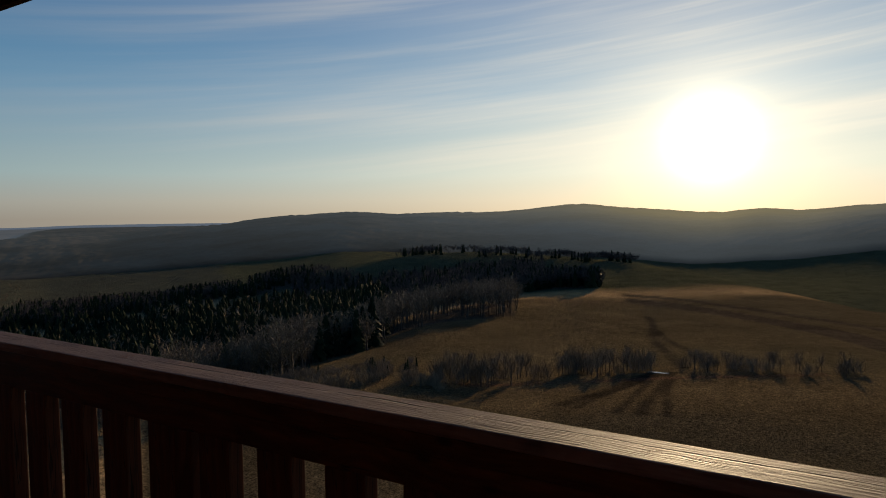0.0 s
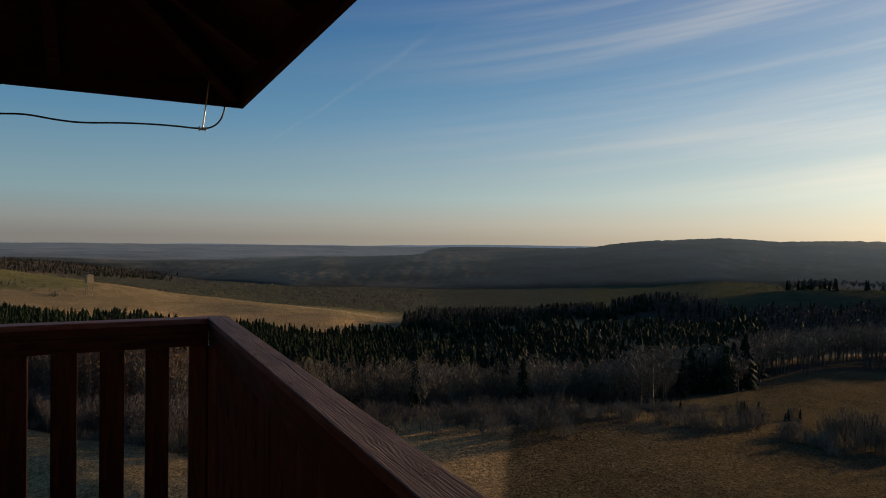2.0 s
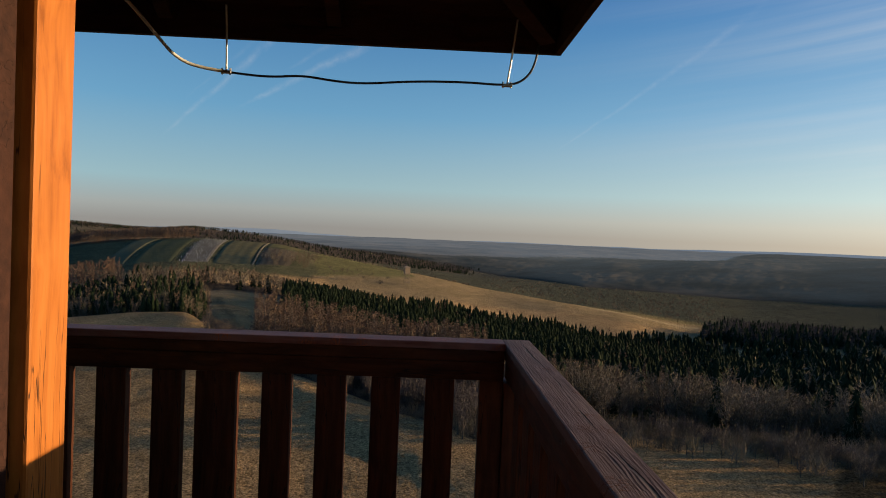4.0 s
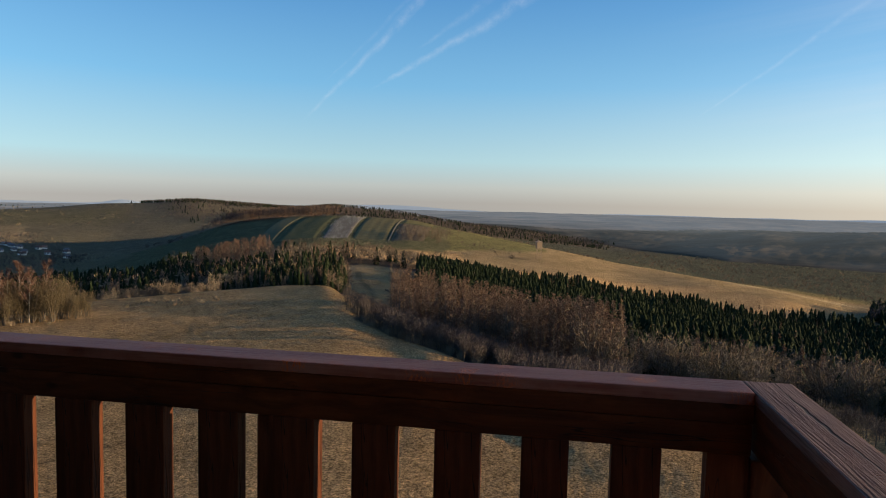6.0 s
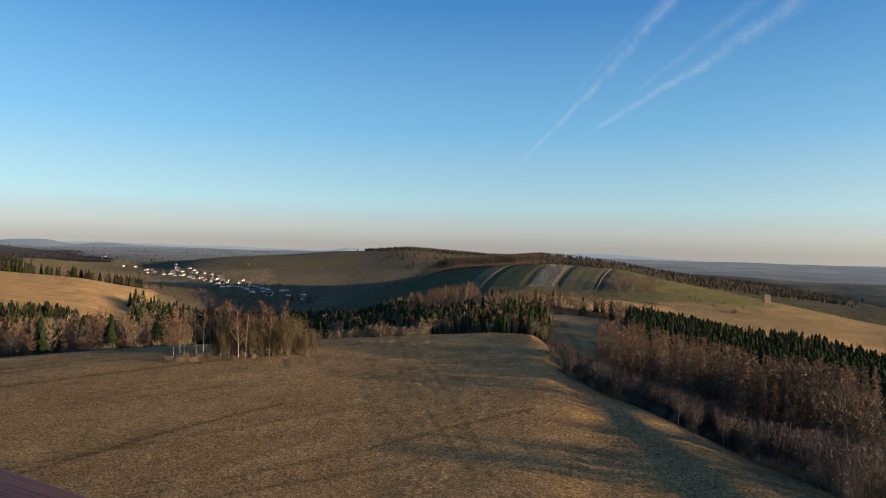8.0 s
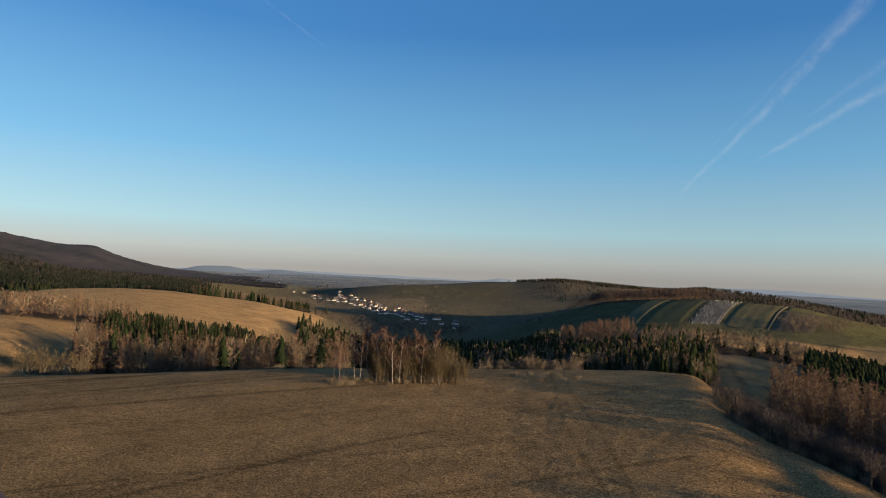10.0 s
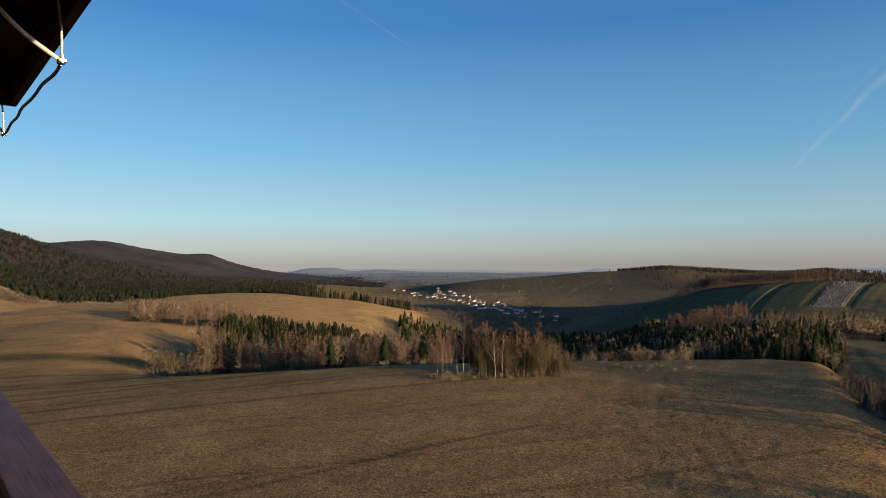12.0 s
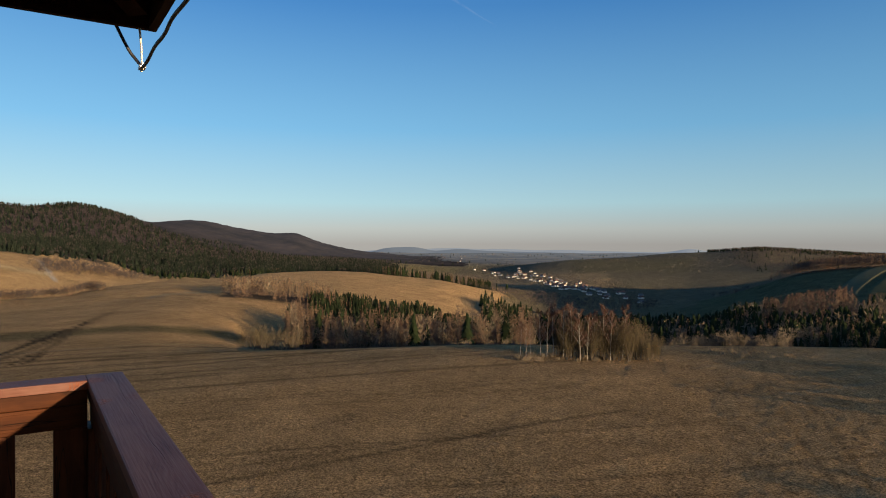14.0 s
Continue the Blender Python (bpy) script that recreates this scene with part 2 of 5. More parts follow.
spruce_green = tree_material("spruce_needles", [(0.010, 0.015, 0.007), (0.016, 0.023, 0.010), (0.028, 0.034, 0.015)])
larch_brown = tree_material("bare_larch_twigs", [(0.090, 0.056, 0.036), (0.135, 0.085, 0.055), (0.19, 0.124, 0.082)])
twig_grey = tree_material("bare_twigs", [(0.105, 0.080, 0.054), (0.162, 0.123, 0.081), (0.235, 0.178, 0.118)])
# Darker copy of the bare twigs with the shade among dense trees in it.
twig_shaded = tree_material("shaded_bare_twigs", [(0.052, 0.042, 0.038), (0.078, 0.061, 0.053), (0.110, 0.084, 0.069)])
willow_twig = tree_material("olive_twigs", [(0.062, 0.048, 0.027), (0.092, 0.071, 0.040), (0.13, 0.100, 0.056)])
birch_twig = tree_material("reddish_birch_twigs", [(0.075, 0.042, 0.030), (0.115, 0.065, 0.045), (0.16, 0.092, 0.062)])
# Darker copies of spruce and bare twigs: the mountain's dim light in their colour.
needle_dimmed = tree_material("dimmed_spruce_needles", [(0.009, 0.013, 0.009), (0.014, 0.019, 0.013), (0.022, 0.027, 0.018)])
twig_dimmed = tree_material("dimmed_mountain_twigs", [(0.034, 0.028, 0.027), (0.050, 0.041, 0.038), (0.072, 0.057, 0.051)])
bark = plain_material("grey_brown_bark", (0.075, 0.058, 0.042), 0.9, 0.0, 0.4, 3.0)


def birch_bark():
    m, N, b = material("white_birch_bark", 0.7, 0.3)
    co = N.add("ShaderNodeTexCoord").outputs["Object"]
    f = N.noise(N.vmath("MULTIPLY", co, (3.0, 3.0, 6.0)), 1.0, 4.0, 0.65)
    N.tree.links.new(N.ramp(f, [(0.34, (0.05, 0.04, 0.035)), (0.48, (0.26, 0.23, 0.195)), (0.8, (0.42, 0.385, 0.335))]), b.inputs["Base Color"])
    return m


birch_white = birch_bark()


def ground_material():
    m, N, b = material("meadow_and_field", 1.0, 0.0)
    land = N.add("ShaderNodeAttribute", attribute_name="land").outputs["Color"]
    pos = N.add("ShaderNodeTexCoord").outputs["Object"]
    tuft = N.noise(pos, 1.9, 6.0, 0.72)
    speck = N.noise(pos, 4.6, 4.0, 0.7)
    patch = N.noise(pos, 0.06, 5.0, 0.6)
    mid = N.noise(pos, 0.35, 4.0, 0.6)
    broad = N.noise(pos, 0.012, 4.0, 0.55)
    def span(v, lo, hi, a, b):
        return N.add("ShaderNodeMapRange", {"Value": v, "From Min": lo, "From Max": hi, "To Min": a, "To Max": b}).outputs[0]
    shade = N.math("MULTIPLY", N.math("MULTIPLY", span(tuft, 0.3, 0.7, 0.5, 1.5), span(patch, 0.3, 0.7, 0.78, 1.2)),
                   N.math("MULTIPLY", span(speck, 0.38, 0.62, 0.42, 1.58), span(mid, 0.3, 0.7, 0.85, 1.15)))
    col = N.mix(1.0, land, N.add("ShaderNodeCombineColor", {0: shade, 1: shade, 2: shade}).outputs[0], "MULTIPLY")
    straw = N.math("MULTIPLY", N.step(N.noise(pos, 3.1, 3.0, 0.6), 0.60, 0.70), N.step(N.math("MULTIPLY", mid, patch), 0.2, 0.32))
    col = N.mix(N.math("MULTIPLY", straw, 0.35), col, N.mix(1.0, land, (1.9, 1.85, 1.7, 1), "MULTIPLY"))
    col = N.mix(N.math("MULTIPLY", N.step(broad, 0.48, 0.66), 0.12), col, (0.13, 0.115, 0.055, 1))
    N.tree.links.new(col, b.inputs["Base Color"])
    bump(N, b, N.math("ADD", tuft, N.math("MULTIPLY", speck, 0.6)), 1.0, 1.1)
    return m


ground_mat = ground_material()

# ---------------------------------------------------------------- the land
# The land lies round the tower in long forms, near to far; each runs through (degrees left of +y, metres off, height).
# Distances are assumed, heights set so that crests fit the camera's view.
forms = {}


def landform(name, run):
    forms.setdefault(name, []).extend(run)


# the crown of the field, short of its edge
landform("lip", [(-106, 70, 0.4), (-83, 70, -0.2), (-64, 62, -0.6), (-30, 46, 0.1), (-12, 44, 0.1), (-2, 48, 0.0), (8, 60, -0.1), (15, 75, -0.3), (20,
    100, -0.1), (35, 100, -1.0), (57, 100, -1.2), (76, 100, -1.2), (92, 100, -1.0), (106, 100, -1.0)])
# the field's far edge and brow
landform("edge", [(-106, 110, -2.5), (-93.5, 110, -3.1), (-83, 110, -4.1), (-74, 100, -4.0), (-64.5, 92, -3.6), (-59.5, 88, -2.5), (-45, 77, -0.6),
    (-30, 64, 0.2), (-12, 55, 0.5), (0, 60, 0.5), (4.2, 64, 0.5), (7.7, 73, 0.2), (11.2, 84, -0.2), (14.8, 100, -1.5), (17.9, 122, -1.4), (20, 158,
    -0.1), (24, 168, -1.1), (27, 168, -1.7), (35, 162, -2.4), (45, 158, -3.0), (57, 157, -3.2), (66, 156, -3.6), (76, 156, -3.5), (92, 156, -3.2),
    (106, 156, -3.2)])
# the foot of the bank, and the meadow beyond the track
landform("foot", [(-106, 160, -6.7), (-93, 165, -7.6), (-83, 190, -10.0), (-78, 250, -14.5), (-73.4, 320, -16.4), (-69.5, 280, -15.5), (-64.6, 230,
    -12.1), (-58.5, 180, -9.1), (-54.5, 150, -8.5), (-51.4, 125, -6.7), (-46.7, 108, -5.2), (-38, 105, -7.2), (-20, 105, -8.2), (-12, 105, -7.8), (2,
    110, -8.0), (8, 125, -7.8), (12, 150, -9.8), (15, 175, -9.4), (17.5, 215, -9.9), (20, 240, -12.2), (27, 250, -15.4), (36, 250, -19.0), (45, 250,
    -20.8), (57, 250, -20.3), (66, 250, -19.9), (70, 232, -16.1), (76, 205, -7.3), (82, 200, -4.8), (92, 200, -4.5), (106, 200, -4.5)])
# the woods below the field
landform("hollow", [(-106, 200, -8.7), (-93, 210, -10.3), (-83, 280, -13.9), (-77, 340, -15.4), (-73.4, 400, -18.4), (-69, 400, -20.5), (-64, 380,
    -22.5), (-58, 350, -26.4), (-52, 300, -27.6), (-46, 280, -28.9), (-38, 270, -32.0), (-30, 270, -35.9), (-20, 270, -34.9), (-12, 250, -28.5), (-4,
    240, -24.7), (2, 230, -21.1), (8, 240, -17.8), (12, 260, -16.0), (15, 290, -14.1), (17, 310, -13.8), (20, 310, -14.4), (27, 320, -17.2), (36, 350,
    -26.4), (45, 380, -37.3), (52, 370, -33.1), (57, 370, -23.9), (62, 380, -17.8), (66, 390, -15.4), (70, 365, -9.8), (76, 325, -5.8)])
landform("hollow", [(80, 300, -4.7), (86, 285, -5.9), (92, 270, -6.4), (106, 270, -6.9)])
# the rising ground behind the woods
landform("slope", [(-106, 240, -11.8), (-93, 235, -11.5), (-87.2, 280, -12.9), (-83, 330, -14.9), (-77, 410, -15.8), (-73, 470, -18.8), (-69, 500,
    -20.5), (-63, 510, -23.1), (-58, 480, -29.0), (-52, 450, -35.3), (-47, 430, -38.9), (-42, 410, -38.3), (-36, 390, -40.3), (-30, 390, -47.3), (-22,
    400, -48.3), (-12, 430, -43.5), (-2, 450, -33.8), (5, 470, -28.7), (9, 480, -25.6), (13, 500, -21.4), (16, 520, -19.4), (20.8, 530, -17.4), (24,
    540, -19.1), (29, 540, -27.6), (36, 560, -46.3), (45, 540, -48.6), (52, 500, -38.1), (57, 500, -24.9), (62, 520, -17.6), (66, 540, -14.4)])
landform("slope", [(70, 540, -12.5), (73, 520, -10.3), (76.7, 420, -6.4), (80, 385, -5.1), (86, 355, -7.1), (92, 330, -8.0), (106, 330, -8.5)])
# the near hills: meadow hill, orchard hill, open slope, sunward hill
landform("crest", [(-106, 280, -15.9), (-93.4, 270, -14.1), (-87.2, 320, -14.4), (-83.2, 370, -15.2), (-79, 440, -15.8), (-74.3, 530, -17.4), (-69.5,
    600, -17.6), (-63, 640, -15.4), (-57.6, 640, -16.5), (-52, 600, -22.6), (-47.3, 580, -29.2), (-42.4, 560, -37.4), (-36, 540, -42.9), (-27, 500,
    -47.0), (-22.6, 500, -47.5), (-18.2, 510, -39.9), (-12.4, 540, -36.1), (-5.6, 600, -33.8), (1.6, 660, -21.6), (5.3, 700, -16.3), (9.2, 760, -9.8),
    (13.1, 820, -1.4), (19.1, 870, 1.3), (24.1, 870, -2.3), (27.1, 870, -7.2), (29.1, 860, -15.0), (32.9, 840, -36.5), (39.5, 780, -60.5), (45, 700,
    -58.3), (50, 640, -45.8)])
landform("crest", [(53.9, 640, -27.4), (57.3, 680, -18.8), (61.5, 740, -15.9), (64.4, 780, -12.3), (68.3, 800, -11.5), (72.2, 780, -12.3), (74.5, 700,
    -12.6), (76.7, 560, -8.7), (80.2, 480, -4.2), (84.3, 450, -5.5), (88, 420, -8.6), (91.7, 400, -8.6), (106, 400, -10.7)])
# valley floors behind the near hills
landform("valley", [(-106, 560, -65.2), (-93, 600, -65.0), (-83, 650, -58.3), (-74, 760, -50.3), (-63, 850, -46.9), (-52, 850, -52.9), (-42, 800,
    -62.6), (-36, 780, -66.0), (-27, 800, -68.2), (-20, 800, -64.0), (-12, 850, -61.8), (-4, 950, -54.9), (2, 1000, -51.9), (9, 1050, -40.9), (13,
    1100, -28.5), (20, 1150, -26.7), (27, 1150, -32.7), (31, 1100, -49.6), (37, 1000, -60.7), (40, 960, -59.1), (45, 980, -53.0), (52, 1100, -49.6),
    (56, 1150, -46.8), (60, 1200, -43.5), (64, 1100, -40.0), (72, 1000, -37.9), (76, 800, -33.0), (80, 760, -30.3), (84, 700, -28.7), (88, 650,
    -29.7)])
landform("valley", [(92, 620, -27.3), (106, 600, -26.8)])
# the lower slopes of the far hills
landform("rise", [(-106, 950, -61.6), (-93, 950, -61.6), (-87, 1000, -69.5), (-80, 1050, -74.1), (-74, 1100, -61.2), (-63, 1200, -51.9), (-57, 1250,
    -46.2), (-50, 1250, -44.0), (-44.8, 1250, -55.0), (-36, 1200, -66.6), (-27, 1250, -74.7), (-20, 1250, -72.5), (-12, 1250, -70.3), (-4, 1350,
    -68.2), (2, 1400, -56.8), (9, 1450, -44.3), (13, 1500, -30.9), (20, 1600, -23.2), (27, 1600, -17.6), (31, 1500, -25.6), (37, 1450, -39.3), (45,
    1450, -44.3), (49.5, 1500, -50.6), (52, 1650, -56.3), (57, 1900, -54.8), (62.5, 1700, -40.8), (68, 1400, -34.7), (73.6, 1150, -30.7), (76.7, 1100,
    -34.2), (80, 1080, -30.4)])
landform("rise", [(82.7, 1050, -22.5), (84.3, 1000, -11.1), (87.4, 950, 2.1), (92, 900, 11.0), (106, 850, 15.6)])
# village hill, the wooded ridges and the mountain's flank
landform("ridge", [(-106, 2700, 35.6), (-93.2, 2700, 35.6), (-91, 2700, 30.9), (-87.9, 2700, 16.8), (-85, 2700, 28.6), (-82.3, 2700, 12.1), (-79.7,
    2700, 16.8), (-74.3, 2700, 37.1), (-71.9, 2700, 49.8), (-69.5, 2700, 50.7), (-64.6, 2650, 26.1), (-62, 2600, 21.5), (-57.5, 2550, 23.7), (-54.8,
    2500, 16.3), (-51.5, 2500, 28.0), (-45, 2400, 17.3), (-41.8, 2350, 3.0), (-39.4, 2300, -14.6), (-36, 2300, -18.6), (-32.1, 2200, -40.0), (-27.3,
    2150, -36.7), (-23.1, 2100, -42.7), (-19.1, 2000, -62.3), (-16.7, 2000, -55.3), (-15.2, 2000, -60.6), (-11.9, 1900, -78.1), (-8.7, 1750, -84.0),
    (-4.1, 1650, -80.9), (-2.3, 1700, -76.5), (1.7, 1750, -58.0)])
landform("ridge", [(7.3, 1800, -41.4), (11.2, 1850, -26.9), (14.2, 1900, -10.0), (19.7, 1950, 4.5), (22, 2000, -6.4), (24.7, 2000, -2.9), (28.6, 2050,
    5.4), (31, 2050, 11.5), (33, 2050, 3.6), (34.4, 2050, 0.0), (37.3, 2050, -5.0), (41.8, 2000, -15.5), (46.6, 1950, -25.8), (49.5, 1900, -39.9),
    (53, 1950, -58.5), (57, 2300, -48.8), (60.5, 2200, -40.0), (64.4, 2000, -37.9), (68, 1900, -34.9), (72, 1800, -25.6), (76.7, 1700, -17.1), (80,
    1600, -0.8), (84, 1550, 21.5), (88, 1500, 34.6), (92, 1400, 33.7), (106, 1400, 33.7)])
# the land behind, and the mountain's crest
landform("back", [(-106, 3300, 4.2), (-60, 3200, -6.4), (-40, 3000, -41.3), (-25, 2700, -58.6), (-12, 2500, -54.9), (0, 2500, -54.9), (15, 2600,
    -55.7), (35, 2700, -53.9), (50, 2700, -56.3), (60, 2700, -46.8), (64, 2500, -41.8), (68, 2400, -30.9), (72, 2350, -7.2), (76, 2300, 21.5), (79,
    2300, 49.6), (81.5, 2250, 76.5), (83.1, 2250, 100.1), (85.1, 2200, 121.4), (86.7, 2200, 136.8), (88.2, 2200, 132.9), (90.3, 2200, 122.2), (92,
    2200, 129.1), (106, 2200, 117.6)])
# the second mountain and the plain
landform("far", [(-106, 4000, -20.4), (-40, 3800, -38.2), (0, 3600, -41.3), (40, 3600, -47.6), (60, 3400, -46.8), (64.4, 3300, -24.6), (66.4, 3250,
    -1.2), (68.8, 3200, 33.8), (69.8, 3200, 66.2), (70.7, 3200, 69.0), (71.7, 3200, 61.7), (72.6, 3200, 66.2), (75.4, 3200, 88.5), (76.7, 3200,
    113.7), (78.5, 3200, 124.9), (80, 3200, 116.5), (81.5, 3200, 102.5), (84, 3200, 88.5), (106, 3200, 77.4)])


def land_table():
    """Heights over bearing and log distance: smooth slopes from form to form that never overshoot a crest."""
    la = np.arange(-180, 180, 0.25)
    rows_r, rows_z = [np.full_like(la, 0.5), np.full_like(la, 22.0)], [0 * la, 0 * la]
    soft = np.exp(-0.5 * (np.arange(-6, 7) / 2.2) ** 2)
    soft /= soft.sum()
    for run in forms.values():
        p = np.array(sorted(run))
        for rows, col in ((rows_r, 1), (rows_z, 2)):
            v = np.interp(la, p[:, 0], p[:, col], period=360)
            rows.append(np.convolve(np.concatenate([v[-6:], v, v[:6]]), soft, "valid"))
    rows_r.append(np.full_like(la, 4950.0))
    rows_z.append(np.full_like(la, -42.0))
    x, z = np.log(np.array(rows_r)), np.array(rows_z)
    h = np.diff(x, axis=0)
    d = np.diff(z, axis=0) / h
    m = np.zeros_like(z)
    w1, w2 = 2 * h[1:] + h[:-1], h[1:] + 2 * h[:-1]
    same = d[1:] * d[:-1] > 0
    safe = np.where(same, d[1:], 1.0), np.where(same, d[:-1], 1.0)
    m[1:-1] = np.where(same, (w1 + w2) / (w1 / safe[1] + w2 / safe[0]), 0.0)
    m[-1] = d[-1]
    lr = np.linspace(math.log(0.5), math.log(4950), 900)
    out = np.empty((len(la), len(lr)))
    for i in range(len(la)):
        k = np.clip(np.searchsorted(x[:, i], lr) - 1, 0, len(x) - 2)
        t, hh = (lr - x[k, i]) / h[k, i], h[k, i]
        out[i] = (z[k, i] * (1 + 2 * t) * (1 - t) ** 2 + hh * m[k, i] * t * (1 - t) ** 2
                  + z[k + 1, i] * t * t * (3 - 2 * t) + hh * m[k + 1, i] * t * t * (t - 1))
    return out


LAND = land_table()


def fbm(x, y, size, octaves=4, seed=0):
    """Smooth repeatable noise from sums of turned waves, about -1 to 1."""
    r = np.random.default_rng(seed)
    out, amp, tot = 0 * x, 1.0, 0.0
    for o in range(octaves):
        for k in range(4):
            a, p = r.uniform(0, 6.283, 2)
            w = 6.283 / size * r.uniform(0.7, 1.3) * 2 ** o
            out = out + amp * np.sin((x * math.cos(a) + y * math.sin(a)) * w + p)
        tot += amp * 2.0
        amp *= 0.5
    return out / tot


def height(x, y):
    x, y = np.asarray(x, float), np.asarray(y, float)
    r = np.hypot(x, y) + 1e-6
    i = (np.degrees(np.arctan2(-x, y)) + 180) % 360 / 0.25
    j = (np.log(np.clip(r, 0.5, 4949)) - math.log(0.5)) / (math.log(4950) - math.log(0.5)) * 899
    i0, j0 = np.floor(i).astype(int), np.minimum(np.floor(j).astype(int), 898)
    u, v = i - i0, j - j0
    i0, i1 = i0 % 1440, (i0 + 1) % 1440
    z = (LAND[i0, j0] * (1 - v) + LAND[i0, j0 + 1] * v) * (1 - u) + (LAND[i1, j0] * (1 - v) + LAND[i1, j0 + 1] * v) * u
    second = np.exp(-0.5 * ((np.degrees(np.arctan2(-x, y)) + 97) / 6.5) ** 2 - 0.5 * ((np.log(r) - math.log(1350)) / 0.16) ** 2)
    z = z + 14 * second
    z = z + fbm(x, y, 9.0, 4, 31) * 0.012 * np.clip((150 - r) / 60, 0, 1)
    return z + fbm(x, y, 60, 3, 1) * np.clip(r / 400, 0, 1) * 0.25 + fbm(x, y, 420, 4, 2) * np.clip((r - 900) / 1500, 0, 1) * 3 + fbm(x, y, 7, 3, 3) * 0.010


def at(left_deg, metres):
    """World x, y of a bearing and distance."""
    a = np.radians(left_deg)
    return -np.sin(a) * metres, np.cos(a) * metres


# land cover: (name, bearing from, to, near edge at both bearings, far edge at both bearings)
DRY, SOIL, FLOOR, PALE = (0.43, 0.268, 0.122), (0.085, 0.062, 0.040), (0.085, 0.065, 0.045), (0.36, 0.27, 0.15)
covers = []


def cover(colour, l0, l1, n0, n1, f0, f1, soft=0.01, slant=0.0):
    """Land of one kind between two bearings; slant: degrees by which its sides swing left towards the viewer."""
    covers.append((colour, l0, l1, n0, n1, f0, f1, soft, slant))


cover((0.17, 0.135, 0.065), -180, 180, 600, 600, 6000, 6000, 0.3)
# Grey over the farthest land: haze put into the ground colour.
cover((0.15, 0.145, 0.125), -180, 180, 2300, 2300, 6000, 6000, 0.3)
# Sunward fields, darkened in colour for the backlit, shaded sides of their clods.
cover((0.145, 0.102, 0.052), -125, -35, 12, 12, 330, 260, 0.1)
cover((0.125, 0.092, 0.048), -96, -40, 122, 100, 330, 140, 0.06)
cover((0.15, 0.118, 0.068), 20, 56, 470, 520, 1400, 2000, 0.1)
# Far village slope: its shade is put into a darker colour.
cover((0.118, 0.100, 0.064), 20, 54, 1000, 1000, 2300, 2300, 0.1)
cover((0.21, 0.155, 0.088), 43, 60, 1150, 1000, 1500, 1700, 0.1)
cover((0.11, 0.095, 0.055), 36, 46, 1500, 1500, 1800, 1900, 0.06)
# Near orchard-side slope, darkened in colour likewise for the shade on it.
cover((0.115, 0.10, 0.055), 20, 46, 560, 560, 880, 760, 0.05)
cover(DRY, 52, 80, 480, 520, 1000, 1100, 0.05)
cover((0.36, 0.235, 0.112), 76, 106, 420, 420, 1100, 980, 0.04)
cover((0.27, 0.185, 0.088), 80, 106, 560, 560, 700, 680, 0.03)
cover((0.27, 0.19, 0.098), -24, 8, 500, 500, 615, 800, 0.04)
cover((0.16, 0.14, 0.06), 1, 10, 620, 560, 800, 800, 0.02)
cover((0.105, 0.098, 0.052), 9.5, 36, 540, 540, 900, 900, 0.03)
# Valley side below the ridge: the ridge's shade put into dark colours.
cover((0.075, 0.072, 0.048), -50, 4, 620, 860, 2400, 1500, 0.05)
cover((0.095, 0.085, 0.05), -70, -40, 620, 620, 2200, 2200, 0.12)
cover(PALE, -24, -14, 560, 575, 590, 610, 0.03)
# Sunward hills, darkened in colour as land seen from its shaded side.
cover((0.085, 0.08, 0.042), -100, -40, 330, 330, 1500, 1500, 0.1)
cover(SOIL, -96, -75.5, 150, 272, 172, 290, 0.012)
cover(SOIL, -96, -75, 190, 300, 198, 308, 0.012)
# Darker band painted in for the shadow behind the field's brow.
cover((0.19, 0.14, 0.066), 72, 100, 205, 215, 225, 235, 0.03)
cover(PALE, 72, 82, 425, 352, 438, 363, 0.01)
cover(PALE, 88.6, 100, 800, 790, 825, 815, 0.01)
FIELD = [(-104, 110), (-93, 112), (-80, 110), (-70, 97), (-61, 88), (-45, 80), (-30, 72), (-12, 75), (-1.7, 79), (5.6, 86), (11, 99), (17.7, 133)]
fl, fm = np.array(FIELD).T
# wheel tracks and furrows, furrow shadows put into the dark colours: from (bearing, distance) to (bearing, distance),
# half width, colour, strength
tracks = []


def track(l0, r0, l1, r1, wide, colour=None, strength=0.7):
    tracks.append((l0, r0, l1, r1, wide, colour or (0.13, 0.085, 0.043), strength))


track(98, 66, 42, 93, 0.4, None, 0.8)
for k in range(13):
    track(97 + rng.uniform(-2, 2), 124 + 5.2 * k, 56 + rng.uniform(-5, 8), 139 + 5.4 * k + rng.uniform(-3, 3), rng.uniform(0.55, 1.0), None, rng.uniform(0.3, 0.8))
for k in range(7):
    track(95, 62 + 8 * k + rng.uniform(-3, 3), rng.uniform(25, 60), 78 + 9 * k + rng.uniform(-4, 4), 0.35, None, rng.uniform(0.25, 0.5))
track(94, 116, 38, 150, 1.0, None, 0.6)
track(94, 158, 60, 178, 1.2, None, 0.8)
track(94, 88, 50, 112, 0.4, None, 0.5)
track(60, 60, 20, 88, 0.5, None, 0.7)
track(75, 58, 30, 66, 0.5, None, 0.6)
track(94, 180, 70, 200, 1.2, (0.42, 0.30, 0.16), 0.7)
track(24, 60, 31, 190, 0.4, None, 0.35)
track(26, 62, 33, 190, 0.4, None, 0.35)
track(40, 100, 24, 140, 0.4, None, 0.3)
track(30, 110, 24, 125, 1.2, (0.36, 0.27, 0.15), 0.6)
track(37, 130, 30, 150, 1.3, (0.36, 0.27, 0.15), 0.5)
track(34, 172, 22, 178, 1.4, (0.38, 0.29, 0.17), 0.6)
